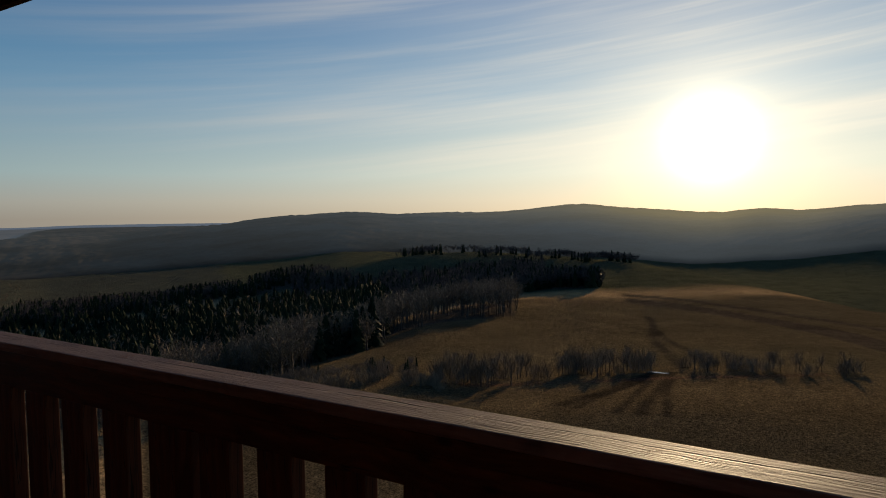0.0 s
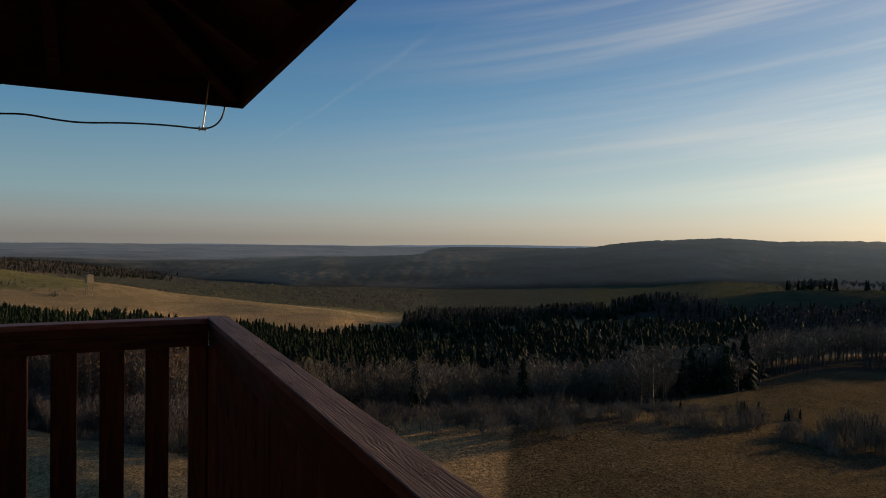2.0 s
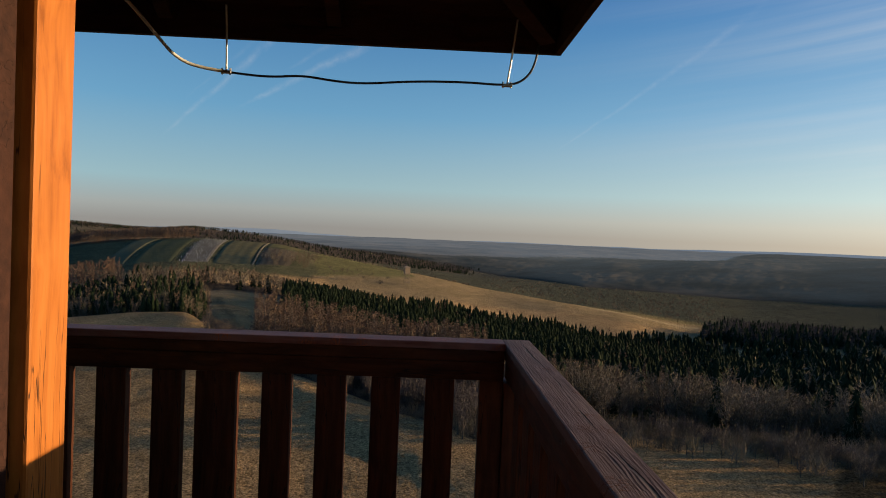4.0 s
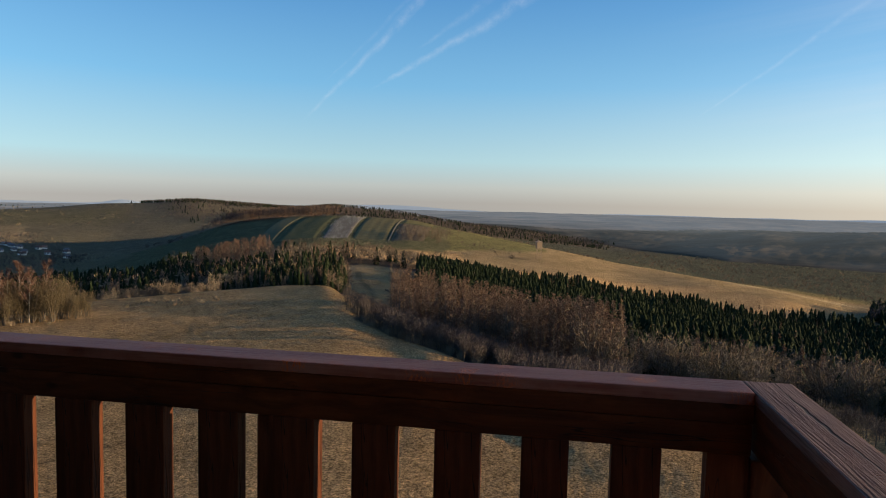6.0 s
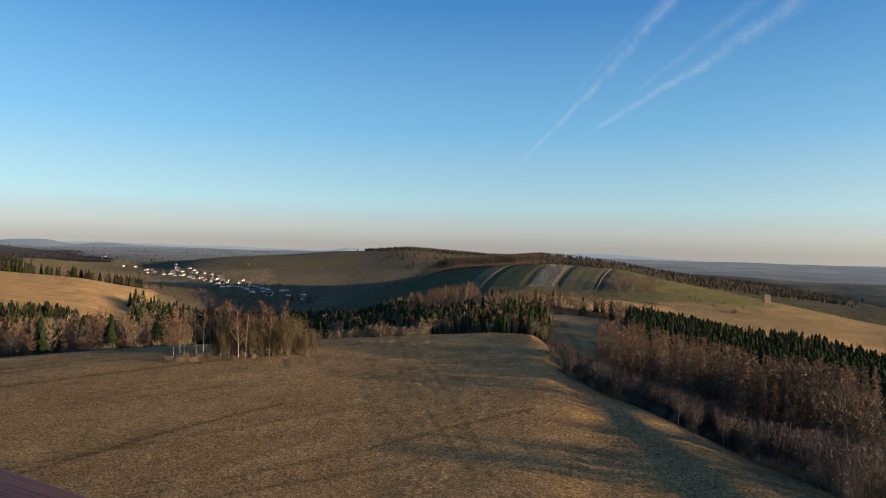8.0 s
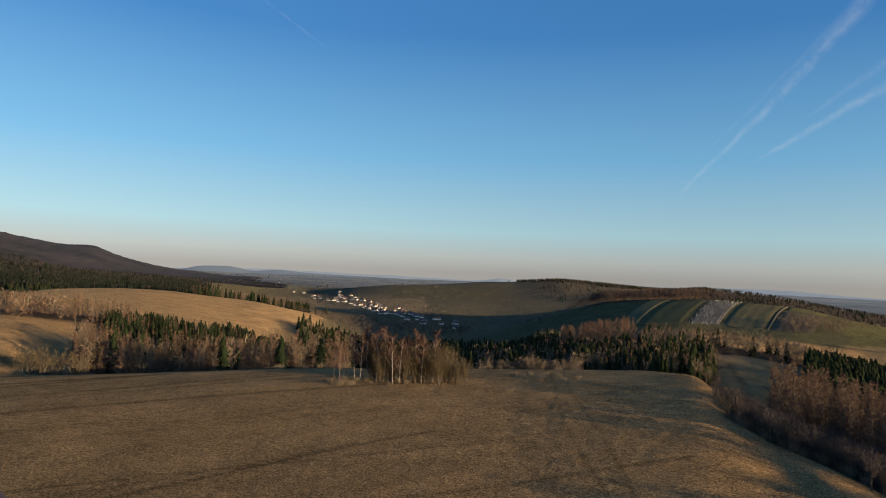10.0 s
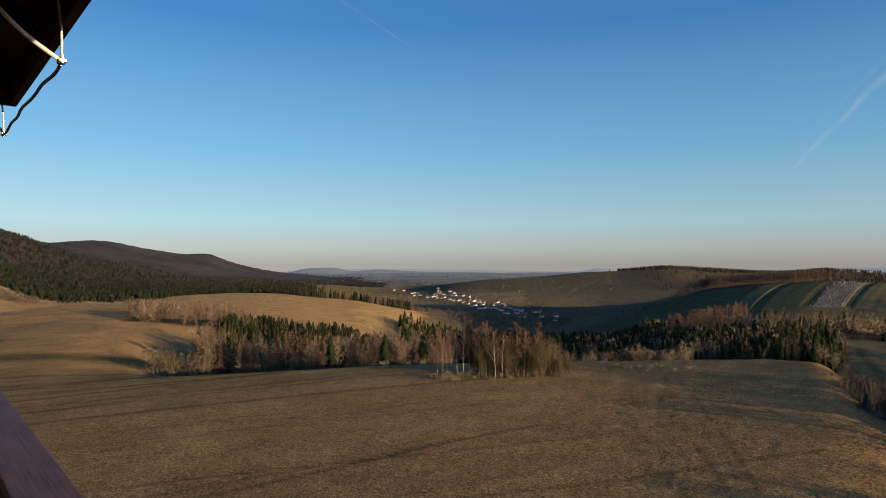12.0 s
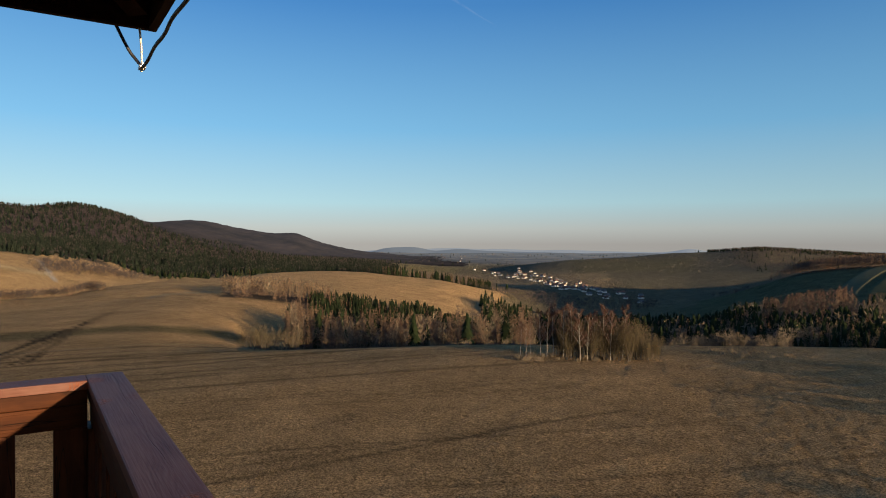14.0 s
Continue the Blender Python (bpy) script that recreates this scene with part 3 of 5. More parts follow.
track(45, 195, 20, 185, 1.2, (0.38, 0.30, 0.18), 0.5)
track(-72, 73, -79.3, 106, 1.3, (0.036, 0.027, 0.019), 0.95)
track(-73.5, 72, -79.6, 106, 0.6, (0.036, 0.027, 0.019), 0.9)
track(-77, 70, -80, 107, 0.7, (0.040, 0.03, 0.02), 0.8)
track(-79.2, 70, -80.4, 107, 0.9, (0.040, 0.03, 0.02), 0.8)
track(-81.5, 70, -80.8, 107, 0.6, (0.040, 0.03, 0.02), 0.75)
track(-81.5, 112, -77.5, 230, 1.3, (0.055, 0.042, 0.028), 0.9)
track(-83.5, 114, -78.5, 190, 1.0, (0.055, 0.042, 0.028), 0.8)
track(-92, 113, -62, 90, 1.5, (0.15, 0.08, 0.05), 0.6)
for k in range(6):
    track(93.5 - 0.5 * k, 166 + 4.5 * k, 87.5 - 0.35 * k, 235 + 5 * k, 0.55, (0.065, 0.047, 0.030), 0.95)
track(91.2, 160, 89.8, 178, 0.5, (0.06, 0.045, 0.03), 0.95)
track(90.4, 160, 89.0, 178, 0.5, (0.06, 0.045, 0.03), 0.95)
track(92, 170, 84, 300, 1.5, (0.10, 0.07, 0.04), 0.6)
track(90, 165, 87, 240, 0.7, (0.09, 0.065, 0.04), 0.7)
track(16, 150, 17.5, 330, 1.6, (0.14, 0.105, 0.06), 0.7)
track(89.4, 905, 88.2, 780, 2.2, (0.40, 0.38, 0.34), 0.9)
track(9, 790, -10, 690, 3.0, (0.30, 0.22, 0.13), 0.6)
track(6, 740, -16, 640, 2.2, (0.13, 0.11, 0.06), 0.6)
woods = []


def wood(l0, l1, n0, n1, f0, f1, count, mix, tall, fine=True, floor=True, name="wood", label="", group=""):
    """A stretch of woodland between two bearings; mix: share of each kind of tree."""
    woods.append((l0, l1, n0, n1, f0, f1, count, mix, tall, fine, name, label))
    if floor:
        cover(FLOOR, l0, l1, n0, n1, f0, f1, 0.03)


# woods near the field
wood(-5, 14.3, 96, 132, 128, 205, 640, {"larch": 0.96, "bare": 0.04}, (9.5, 15), label="bare brown larch wood on the slope below the field")
wood(-25, 12, 150, 205, 430, 390, 3000, {"spruce": 0.96, "larch": 0.04}, (10.5, 13), label="dense dark green spruce forest below the field")
wood(-12, -3, 112, 125, 155, 200, 160, {"spruce": 0.7, "bare": 0.3}, (7, 11), label="young spruces at the edge of the larch wood")
wood(-6, 18.2, 61, 121, 96, 146, 520, {"bush": 0.3, "grove": 0.7}, (4.1, 6), label="bare thicket of shrubs along the field edge")
wood(-48, -5, 100, 96, 165, 165, 640, {"bare": 0.5, "willow": 0.32, "larch": 0.13, "spruce": 0.05}, (6.5, 10.5), label="bare deciduous wood with grey-brown twigs")
wood(-40, -3, 68, 64, 92, 80, 230, {"willow": 0.35, "bush": 0.2, "grove": 0.45}, (1.8, 4), floor=False, label="olive bare willow scrub below the field")
wood(-54, -25, 190, 168, 420, 430, 1500, {"spruce": 0.88, "bare": 0.12}, (11, 15), label="dark spruce forest in the valley")
wood(-66, -52, 205, 150, 275, 250, 200, {"bare": 1.0}, (9.5, 13), label="bare grey deciduous copse beside the meadow")
wood(-54, -44, 140, 112, 200, 190, 170, {"bare": 0.85, "spruce": 0.15}, (8, 12), label="bare grey deciduous wood beside the meadow")
wood(-58, -36, 96, 92, 106, 104, 110, {"spruce": 0.12, "bush": 0.88}, (0.9, 2.2), floor=False, label="low scrub with young spruces below the wood")
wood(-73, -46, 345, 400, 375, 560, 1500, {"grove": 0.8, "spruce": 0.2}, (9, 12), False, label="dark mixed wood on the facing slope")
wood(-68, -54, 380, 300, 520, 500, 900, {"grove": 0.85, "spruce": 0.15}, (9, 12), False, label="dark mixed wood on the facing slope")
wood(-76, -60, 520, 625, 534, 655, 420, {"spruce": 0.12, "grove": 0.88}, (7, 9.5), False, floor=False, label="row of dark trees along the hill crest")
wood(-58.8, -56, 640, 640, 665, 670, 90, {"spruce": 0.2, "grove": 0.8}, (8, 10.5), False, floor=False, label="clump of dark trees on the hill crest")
wood(-94, -81.2, 112, 110, 117, 115, 34, {"bush": 0.45, "bare": 0.55}, (2, 4.4), floor=False, name="hedge", label="bare scrubby hedge along the field track")
wood(-78.9, -61, 106, 87, 111, 93, 70, {"bush": 0.3, "bare": 0.7}, (2.5, 5.5), floor=False, name="hedge", label="bare scrubby hedge along the field track")
wood(-61, -27, 86, 73, 92, 80, 90, {"bush": 0.75, "bare": 0.25}, (1.5, 4), floor=False, name="hedge", label="bare scrubby hedge along the field track")
wood(29, 36, 150, 150, 154, 154, 26, {"bush": 1.0}, (0.9, 1.8), floor=False, name="scrub", label="low bare bushes on the field brow")
wood(70.5, 74.5, 185, 185, 205, 205, 16, {"willow": 1.0}, (7, 10), floor=False, name="scrub", label="olive bare willow bushes at the wood edge")
# woods beyond the brow of the field
wood(18.5, 47, 235, 265, 340, 400, 860, {"spruce": 0.5, "larch": 0.28, "bare": 0.22}, (8.5, 12.5), label="mixed wood of spruce, larch and bare trees")
wood(19, 29, 222, 226, 240, 246, 130, {"spruce": 0.5, "larch": 0.25, "bare": 0.25}, (6, 10), label="young spruces and birches behind the brow")
wood(29, 42, 216, 222, 236, 242, 130, {"bare": 0.6, "bush": 0.4}, (6, 10), floor=False, label="bare shrubs at the edge of the mixed wood")
wood(25, 31, 425, 430, 490, 490, 170, {"larch": 1.0}, (14, 18), label="stand of bare brown larches")
wood(17.5, 26, 370, 400, 440, 450, 170, {"larch": 0.6, "bare": 0.3, "spruce": 0.1}, (9, 13), label="bare birches and larches below the orchard hill")
wood(9.5, 17.5, 395, 385, 440, 440, 150, {"bare": 0.55, "larch": 0.4, "spruce": 0.05}, (9, 13), label="bare birches and larches below the orchard hill")
wood(30, 54, 420, 400, 560, 560, 700, {"spruce": 0.7, "bare": 0.3}, (10, 15), False, label="dark wood along the stream")
wood(50, 71, 200, 206, 285, 275, 620, {"larch": 0.76, "bare": 0.15, "spruce": 0.09}, (10, 15), label="bare brown wood with some spruces in the hollow")
wood(47, 69, 290, 300, 390, 395, 1350, {"spruce": 0.66, "larch": 0.34}, (5.8, 8.6), label="dark green spruce wood in the hollow")
wood(50, 73, 186, 188, 204, 208, 120, {"bush": 0.6, "willow": 0.2, "larch": 0.2}, (2, 4.6), floor=False, name="scrub", label="bare shrubs along the foot of the brown wood")
wood(67, 76.2, 350, 345, 410, 400, 230, {"larch": 0.85, "bare": 0.15}, (8, 12), label="brown larch stand on the meadow slope")
# orchard hill and village valley
wood(19.5, 29, 848, 820, 885, 880, 800, {"larch": 0.55, "grove": 0.45}, (12, 15.5), False, label="brown larch wood on the hilltop")
wood(9.7, 13, 610, 600, 660, 650, 110, {"larch": 0.5, "bare": 0.5}, (7, 11), False, floor=False, label="bare larches beside the plots")
wood(-4, 9, 655, 745, 672, 770, 70, {"bush": 1.0}, (2, 4.5), False, floor=False, label="bare bushes on the open slope")
wood(3, 8, 560, 600, 575, 620, 40, {"bush": 1.0}, (2, 4), False, floor=False, label="bare bushes on the open slope")
wood(19, 34.2, 1840, 1940, 2080, 2080, 2800, {"spruce": 0.28, "larch": 0.12, "grove": 0.6}, (6.5, 10), False, label="wooded hilltop of spruce and bare trees")
wood(22, 33, 1350, 1480, 1780, 1860, 1400, {"grove": 0.7, "larch": 0.25, "spruce": 0.05}, (7, 11), False, floor=False, label="bare brown woods below the hilltop")
wood(34, 37.5, 1560, 1580, 1610, 1640, 70, {"larch": 0.5, "grove": 0.5}, (6, 9), False, floor=False, label="bare copse on the far slope")
wood(29, 34, 1000, 960, 1060, 1010, 120, {"larch": 0.6, "grove": 0.4}, (8, 12), False, floor=False, label="bare larches in the dip behind the slope")
wood(34, 47, 1400, 1450, 1900, 1850, 90, {"bush": 0.7, "grove": 0.3}, (4, 7), False, floor=False, label="scattered bushes on the far slope")
wood(-4, 20, 1420, 1330, 1830, 1960, 3600, {"spruce": 0.22, "grove": 0.7, "larch": 0.08}, (6.5, 10), False, label="wooded far ridge")
wood(53, 62.5, 850, 830, 940, 960, 330, {"larch": 0.62, "spruce": 0.38}, (10, 14), False, label="larch and spruce wood on the meadow hill")
wood(39, 54, 830, 720, 930, 960, 620, {"grove": 1.0}, (5, 8), False, floor=False, label="dark trees along the valley stream")
wood(41, 54, 960, 1300, 1150, 1850, 460, {"grove": 0.8, "bare": 0.2}, (5, 8), False, floor=False, label="bare garden trees among the village houses")
wood(40, 66, 2200, 2000, 4300, 4300, 900, {"bare": 0.8, "spruce": 0.2}, (7, 11), False, floor=False, label="scattered tree lines on the plain")
wood(-26, -6, 620, 800, 1100, 1250, 420, {"bare": 0.8, "bush": 0.2}, (5, 10), False, floor=False, label="bare trees along the valley floor")
wood(-48, -24, 520, 460, 600, 520, 700, {"grove": 0.5, "spruce": 0.5}, (9, 12), False, label="dark mixed woods on the valley side")
wood(-40, -26, 620, 540, 800, 760, 700, {"grove": 0.8, "spruce": 0.2}, (8, 11), False, label="dark mixed woods on the valley floor")
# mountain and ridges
wood(62, 94, 1550, 1200, 2350, 2060, 7000, {"spruce_dimmed": 0.42, "bare_dimmed": 0.58}, (9, 13), False, label="mixed bare and spruce forest on the mountain")
wood(62, 94, 1380, 890, 1900, 1250, 7500, {"spruce_dimmed": 0.75, "bare_dimmed": 0.25}, (8, 12), False, label="dark spruce forest at the mountain foot")
wood(71, 83, 1180, 1000, 1240, 1060, 240, {"larch": 0.5, "spruce": 0.5}, (7, 11), False, floor=False, label="bare trees along the forest edge")
wood(82.5, 89, 930, 810, 965, 845, 700, {"larch": 0.45, "grove": 0.55}, (7, 10), False, floor=False, label="belt of young brown larches")
wood(85, 94, 438, 388, 446, 397, 420, {"larch": 0.55, "grove": 0.45}, (5, 7), False, floor=False, label="row of young brown larches")
cover((0.058, 0.045, 0.041), 62, 107, 2050, 900, 3500, 3500, 0.05)
cover((0.07, 0.065, 0.055), -106, -2, 2000, 1500, 3500, 2100, 0.5)


def ground():
    la = np.concatenate([np.arange(-100, 100, 0.34), np.arange(100, 260, 2.5)])
    rr = np.concatenate([[0.5, 6, 12, 18], np.geomspace(22, 36, 14), np.geomspace(36.4, 200, 180), np.geomspace(202, 4900, 130)])
    A, R = np.meshgrid(la, rr, indexing="ij")
    X, Y = at(A, R)
    Z = height(X, Y)
    Z[:, :4] = Z[:, 4:5].mean() * 0.0 + height(*at(A[:, :4], np.full_like(A[:, :4], 22.0))) * (R[:, :4] / 22.0)
    Z = Z + rng.normal(0, 0.030, Z.shape) * np.clip(R / 115, 0.3, 1.1) * np.clip((190 - R) / 60, 0, 1) * (R > 36)
    na, nr = A.shape
    v = np.stack([X, Y, Z], -1).reshape(-1, 3)
    i = np.arange(na)[:, None] * nr + np.arange(nr - 1)[None]
    j = ((np.arange(na) + 1) % na)[:, None] * nr + np.arange(nr - 1)[None]
    quads = np.stack([i, i + 1, j + 1, j], -1).reshape(-1, 4)
    col = np.empty((na, nr, 3))
    col[:] = DRY
    wob = fbm(X, Y, 90, 4, 5)
    Ad = A + wob * 0.5
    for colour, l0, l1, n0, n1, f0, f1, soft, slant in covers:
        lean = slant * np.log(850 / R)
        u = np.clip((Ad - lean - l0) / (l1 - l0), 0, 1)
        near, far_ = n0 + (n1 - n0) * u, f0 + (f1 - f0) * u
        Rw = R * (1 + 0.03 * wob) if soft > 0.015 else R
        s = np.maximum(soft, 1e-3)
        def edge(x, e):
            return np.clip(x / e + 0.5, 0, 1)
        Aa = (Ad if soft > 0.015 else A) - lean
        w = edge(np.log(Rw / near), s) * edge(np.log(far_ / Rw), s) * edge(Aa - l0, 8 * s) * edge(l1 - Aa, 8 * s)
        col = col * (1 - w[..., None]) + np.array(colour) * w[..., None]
    for l0, r0, l1, r1, wide, colour, strength in tracks:
        (x0, y0), (x1, y1) = at(l0, r0), at(l1, r1)
        dx, dy = x1 - x0, y1 - y0
        n = math.hypot(dx, dy)
        u = np.clip(((X - x0) * dx + (Y - y0) * dy) / n ** 2, 0, 1)
        bend = 3.0 * np.sin(u * 4.0 + l0) * n / 60
        off = np.abs(((X - x0) * dy - (Y - y0) * dx) / n + bend * (u * (1 - u)))
        w = strength * np.clip(1.4 - off / wide, 0, 1) * (np.hypot(X - x0 - u * dx, Y - y0 - u * dy) < n * 0.2) * (u > 0) * (u < 1) * np.clip(0.9 + 0.45 * fbm(X, Y, 30, 3, 8), 0, 1)
        col = col * (1 - w[..., None]) + np.array(colour) * w[..., None]
    me = bpy.data.meshes.new("ground")
    me.vertices.add(len(v))
    me.vertices.foreach_set("co", v.ravel())
    me.loops.add(quads.size)
    me.loops.foreach_set("vertex_index", quads.ravel())
    me.polygons.add(len(quads))
    me.polygons.foreach_set("loop_start", np.arange(0, quads.size, 4))
    me.polygons.foreach_set("use_smooth", np.ones(len(quads), bool))
    me.update(calc_edges=True)
    land = me.color_attributes.new("land", "FLOAT_COLOR", "POINT")
    land.data.foreach_set("color", np.concatenate([col.reshape(-1, 3), np.ones((len(v), 1))], 1).ravel())
    me.materials.append(ground_mat)
    tagged(new("ground", me), "rolling dry spring meadows, fields and valley floor", "ground", kind="structure")


ground()

# ---------------------------------------------------------------- trees
def blades(pts, ways, length, width, r):
    """Thin three-cornered blades: twigs or sprays, from pts along ways."""
    n = len(pts)
    side = np.cross(ways, r.normal(size=(n, 3)))
    side /= np.linalg.norm(side, axis=1, keepdims=True) + 1e-9
    w = np.broadcast_to(width, (n,))[:, None] * 0.5
    l = np.broadcast_to(length, (n,))[:, None]
    v = np.stack([pts - side * w, pts + side * w, pts + ways * l], 1).reshape(-1, 3)
    return v, np.arange(3 * n).reshape(-1, 3)


def tube(path, radii, sides=5):
    """A tapering stem along a path."""
    path = np.asarray(path, float)
    v, f = [], []
    for k, (p, rad) in enumerate(zip(path, radii)):
        for s in range(sides):
            t = 6.2832 * s / sides
            v.append(p + np.array([math.cos(t) * rad, math.sin(t) * rad, 0]))
        if k:
            for s in range(sides):
                a, b = (k - 1) * sides + s, (k - 1) * sides + (s + 1) % sides
                f += [(a, b, b + sides), (a, b + sides, a + sides)]
    return np.array(v), np.array(f)


def joined(pieces):
    v, f, n = [], [], 0
    for pv, pf in pieces:
        v.append(pv)
        f.append(pf + n)
        n += len(pv)
    return np.concatenate(v), np.concatenate(f)


def unit(v):
    return v / (np.linalg.norm(v, axis=-1, keepdims=True) + 1e-9)


def spruce_shape(seed, fine):
    """A spruce one metre high: (crown, trunk). Drooping boughs in whorls, with sprays between them."""
    r = np.random.default_rng(seed)
    tiers, spokes = ((4, 3), (7, 5), (10, 6), (15, 8))[fine]
    slim = r.uniform(0.85, 1.15)
    v, f = [], []
    for k in range(tiers):
        u = (k + r.uniform(-0.25, 0.25)) / tiers
        u = min(max(u, 0.0), 0.97)
        z0 = 0.07 + 0.90 * u
        rad = slim * (0.195 * (1 - u) ** 0.62 + 0.008)
        for s in range(spokes):
            t = 6.2832 * (s + 0.5 * (k % 2) + r.uniform(-0.4, 0.4)) / spokes
            q = rad * r.uniform(0.7, 1.25)
            d = np.array([math.cos(t), math.sin(t), 0])
            w = np.array([-d[1], d[0], 0]) * rad * (2.7 / spokes) * r.uniform(0.7, 1.2)
            n = len(v)
            lift = (1.9, 1.5, 1.5, 1.3)[fine] / tiers
            v += [np.array([r.normal(0, 0.012), r.normal(0, 0.012), min(r.uniform(0.95, 1.0), z0 + lift)]), d * q * 0.62 - w + [0, 0, z0 + r.uniform(-0.02, 0.03)], d * q + [0, 0, z0 - rad * r.uniform(0.15, 0.55)], d * q * 0.62 + w + [0, 0, z0 + r.uniform(-0.02, 0.03)]]
            f += [(n, n + 1, n + 2), (n, n + 2, n + 3)]
    crown = (np.array(v), np.array(f))
    if fine > 1:
        n = (0, 0, 28, 130)[fine]
        u = r.uniform(0.0, 1.0, n) ** 1.2
        t = r.uniform(0, 6.2832, n)
        d = np.stack([np.cos(t), np.sin(t), 0 * t], 1)
        reach = slim * (0.185 * (1 - u) ** 0.62 + 0.006) * r.uniform(0.7, 1.1, n)
        spray = blades(d * reach[:, None] + np.stack([0 * u, 0 * u, 0.05 + 0.9 * u], 1), unit(d * 0.7 + r.normal(0, 0.3, (n, 3)) - [0, 0, 0.35]), r.uniform(0.03, 0.065, n), (0.05, 0.05, 0.034, 0.022)[fine], r)
        crown = joined([crown, spray])
    return crown, tube([(0, 0, -0.03), (0, 0, 0.25)], [0.014, 0.011], 4)


def larch_shape(seed, fine):
    """A leafless larch: straight stem, level boughs hung with a dense haze of fine twigs."""
    r = np.random.default_rng(seed)
    n, k = ((14, 1), (26, 3), (50, 9), (60, 13))[fine]
    slim = r.uniform(0.8, 1.15)
    u = r.uniform(0.08, 0.99, n) ** 0.9
    t = r.uniform(0, 6.2832, n)
    reach = slim * (0.165 * (1 - u) ** 0.9 + 0.006) * r.uniform(0.6, 1.15, n)
    d = np.stack([np.cos(t), np.sin(t), r.uniform(0.05, 0.45, n)], 1)
    w = r.uniform(0.08, 1, (n, k))
    pts = np.stack([0 * u, 0 * u, u], 1)[:, None] + d[:, None] * (reach[:, None] * w)[..., None] + r.normal(0, 0.008, (n, k, 3))
    ways = unit(d[:, None] * 0.7 + r.normal(0, 0.42, (n, k, 3)) + [0, 0, 0.3])
    crown = blades(pts.reshape(-1, 3), ways.reshape(-1, 3), r.uniform(0.022, 0.052, n * k) * np.repeat(0.4 + 0.75 * (1 - u), k) * (2.6, 2.0, 1.35, 1.2)[fine], (0.056, 0.030, 0.0090, 0.0065)[fine], r)
    return crown, tube([(0, 0, -0.03), (0.004, 0, 0.5), (0, 0, 0.97)], [0.007, 0.0045, 0.0008], 4)


def bare_shape(seed, fine, spread=0.27, low=0.18):
    """A leafless broad tree: limbs that fork, and a haze of twigs round them."""
    r = np.random.default_rng(seed)
    stems = [tube([(0, 0, -0.03), (0.01, 0.01, low), (r.uniform(-.03, .03), r.uniform(-.03, .03), 0.62)], [0.018, 0.013, 0.005], 4)]
    limbs = (3, 5, 8, 10)[fine]
    per = (6, 8, 24, 42)[fine]
    pts, ways = [], []
    for k in range(limbs):
        t = 6.2832 * (k + r.uniform(-0.3, 0.3)) / limbs
        z0 = r.uniform(low, 0.45)
        d = np.array([math.cos(t), math.sin(t), 0])
        out = spread * r.uniform(0.35, 1.0)
        p0, p1, p2 = np.array([0, 0, z0]), np.array([0, 0, z0 + 0.17]) + d * out * 0.6, np.array([0, 0, min(0.93, z0 + r.uniform(0.32, 0.5))]) + d * out
        if fine > 1:
            stems.append(tube([p0, p1, p2], [0.009, 0.006, 0.002], 3))
        for _ in range(per):
            w = r.uniform(0.2, 1.0)
            p = p0 * (1 - w) ** 2 + 2 * w * (1 - w) * p1 + w * w * p2
            pts.append(p + r.normal(0, 0.045, 3))
            ways.append(unit(d * r.uniform(0.0, 0.9) + r.normal(0, 0.45, 3) + [0, 0, 0.75]))
    crown = blades(np.array(pts), np.array(ways), r.uniform(0.05, 0.12, len(pts)) * (1.9, 1.5, 1.0, 0.9)[fine], (0.075, 0.045, 0.0150, 0.0095)[fine], r)
    return crown, joined(stems)


def bush_shape(seed, fine):
    r = np.random.default_rng(seed)
    n = (14, 24, 80, 220)[fine]
    t = r.uniform(0, 6.2832, n)
    d = unit(np.stack([np.cos(t) * r.uniform(0.1, 0.8, n), np.sin(t) * r.uniform(0.1, 0.8, n), r.uniform(0.4, 1, n)], 1))
    base = np.stack([r.normal(0, 0.16, n), r.normal(0, 0.16, n), r.uniform(-0.05, 0.4, n)], 1)
    crown = blades(base, d, r.uniform(0.2, 0.55, n), (0.11, 0.08, 0.026, 0.012)[fine], r)
    return crown, tube([(0, 0, -0.05), (0, 0, 0.4)], [0.02, 0.006], 3)


SHAPES = {"spruce": (spruce_shape, spruce_green), "larch": (larch_shape, larch_brown), "bare": (bare_shape, twig_grey),
          "willow": (lambda s, f: bare_shape(s, f, 0.42, 0.08), willow_twig), "bush": (bush_shape, twig_grey), "grove": (bare_shape, twig_shaded),
          "spruce_dimmed": (spruce_shape, needle_dimmed), "bare_dimmed": (bare_shape, twig_dimmed)}
KIT = {}


def shape(kind, fine):
    if (kind, fine) not in KIT:
        KIT[kind, fine] = [SHAPES[kind][0](40 + k, fine) for k in range(5)]
    return KIT[kind, fine]


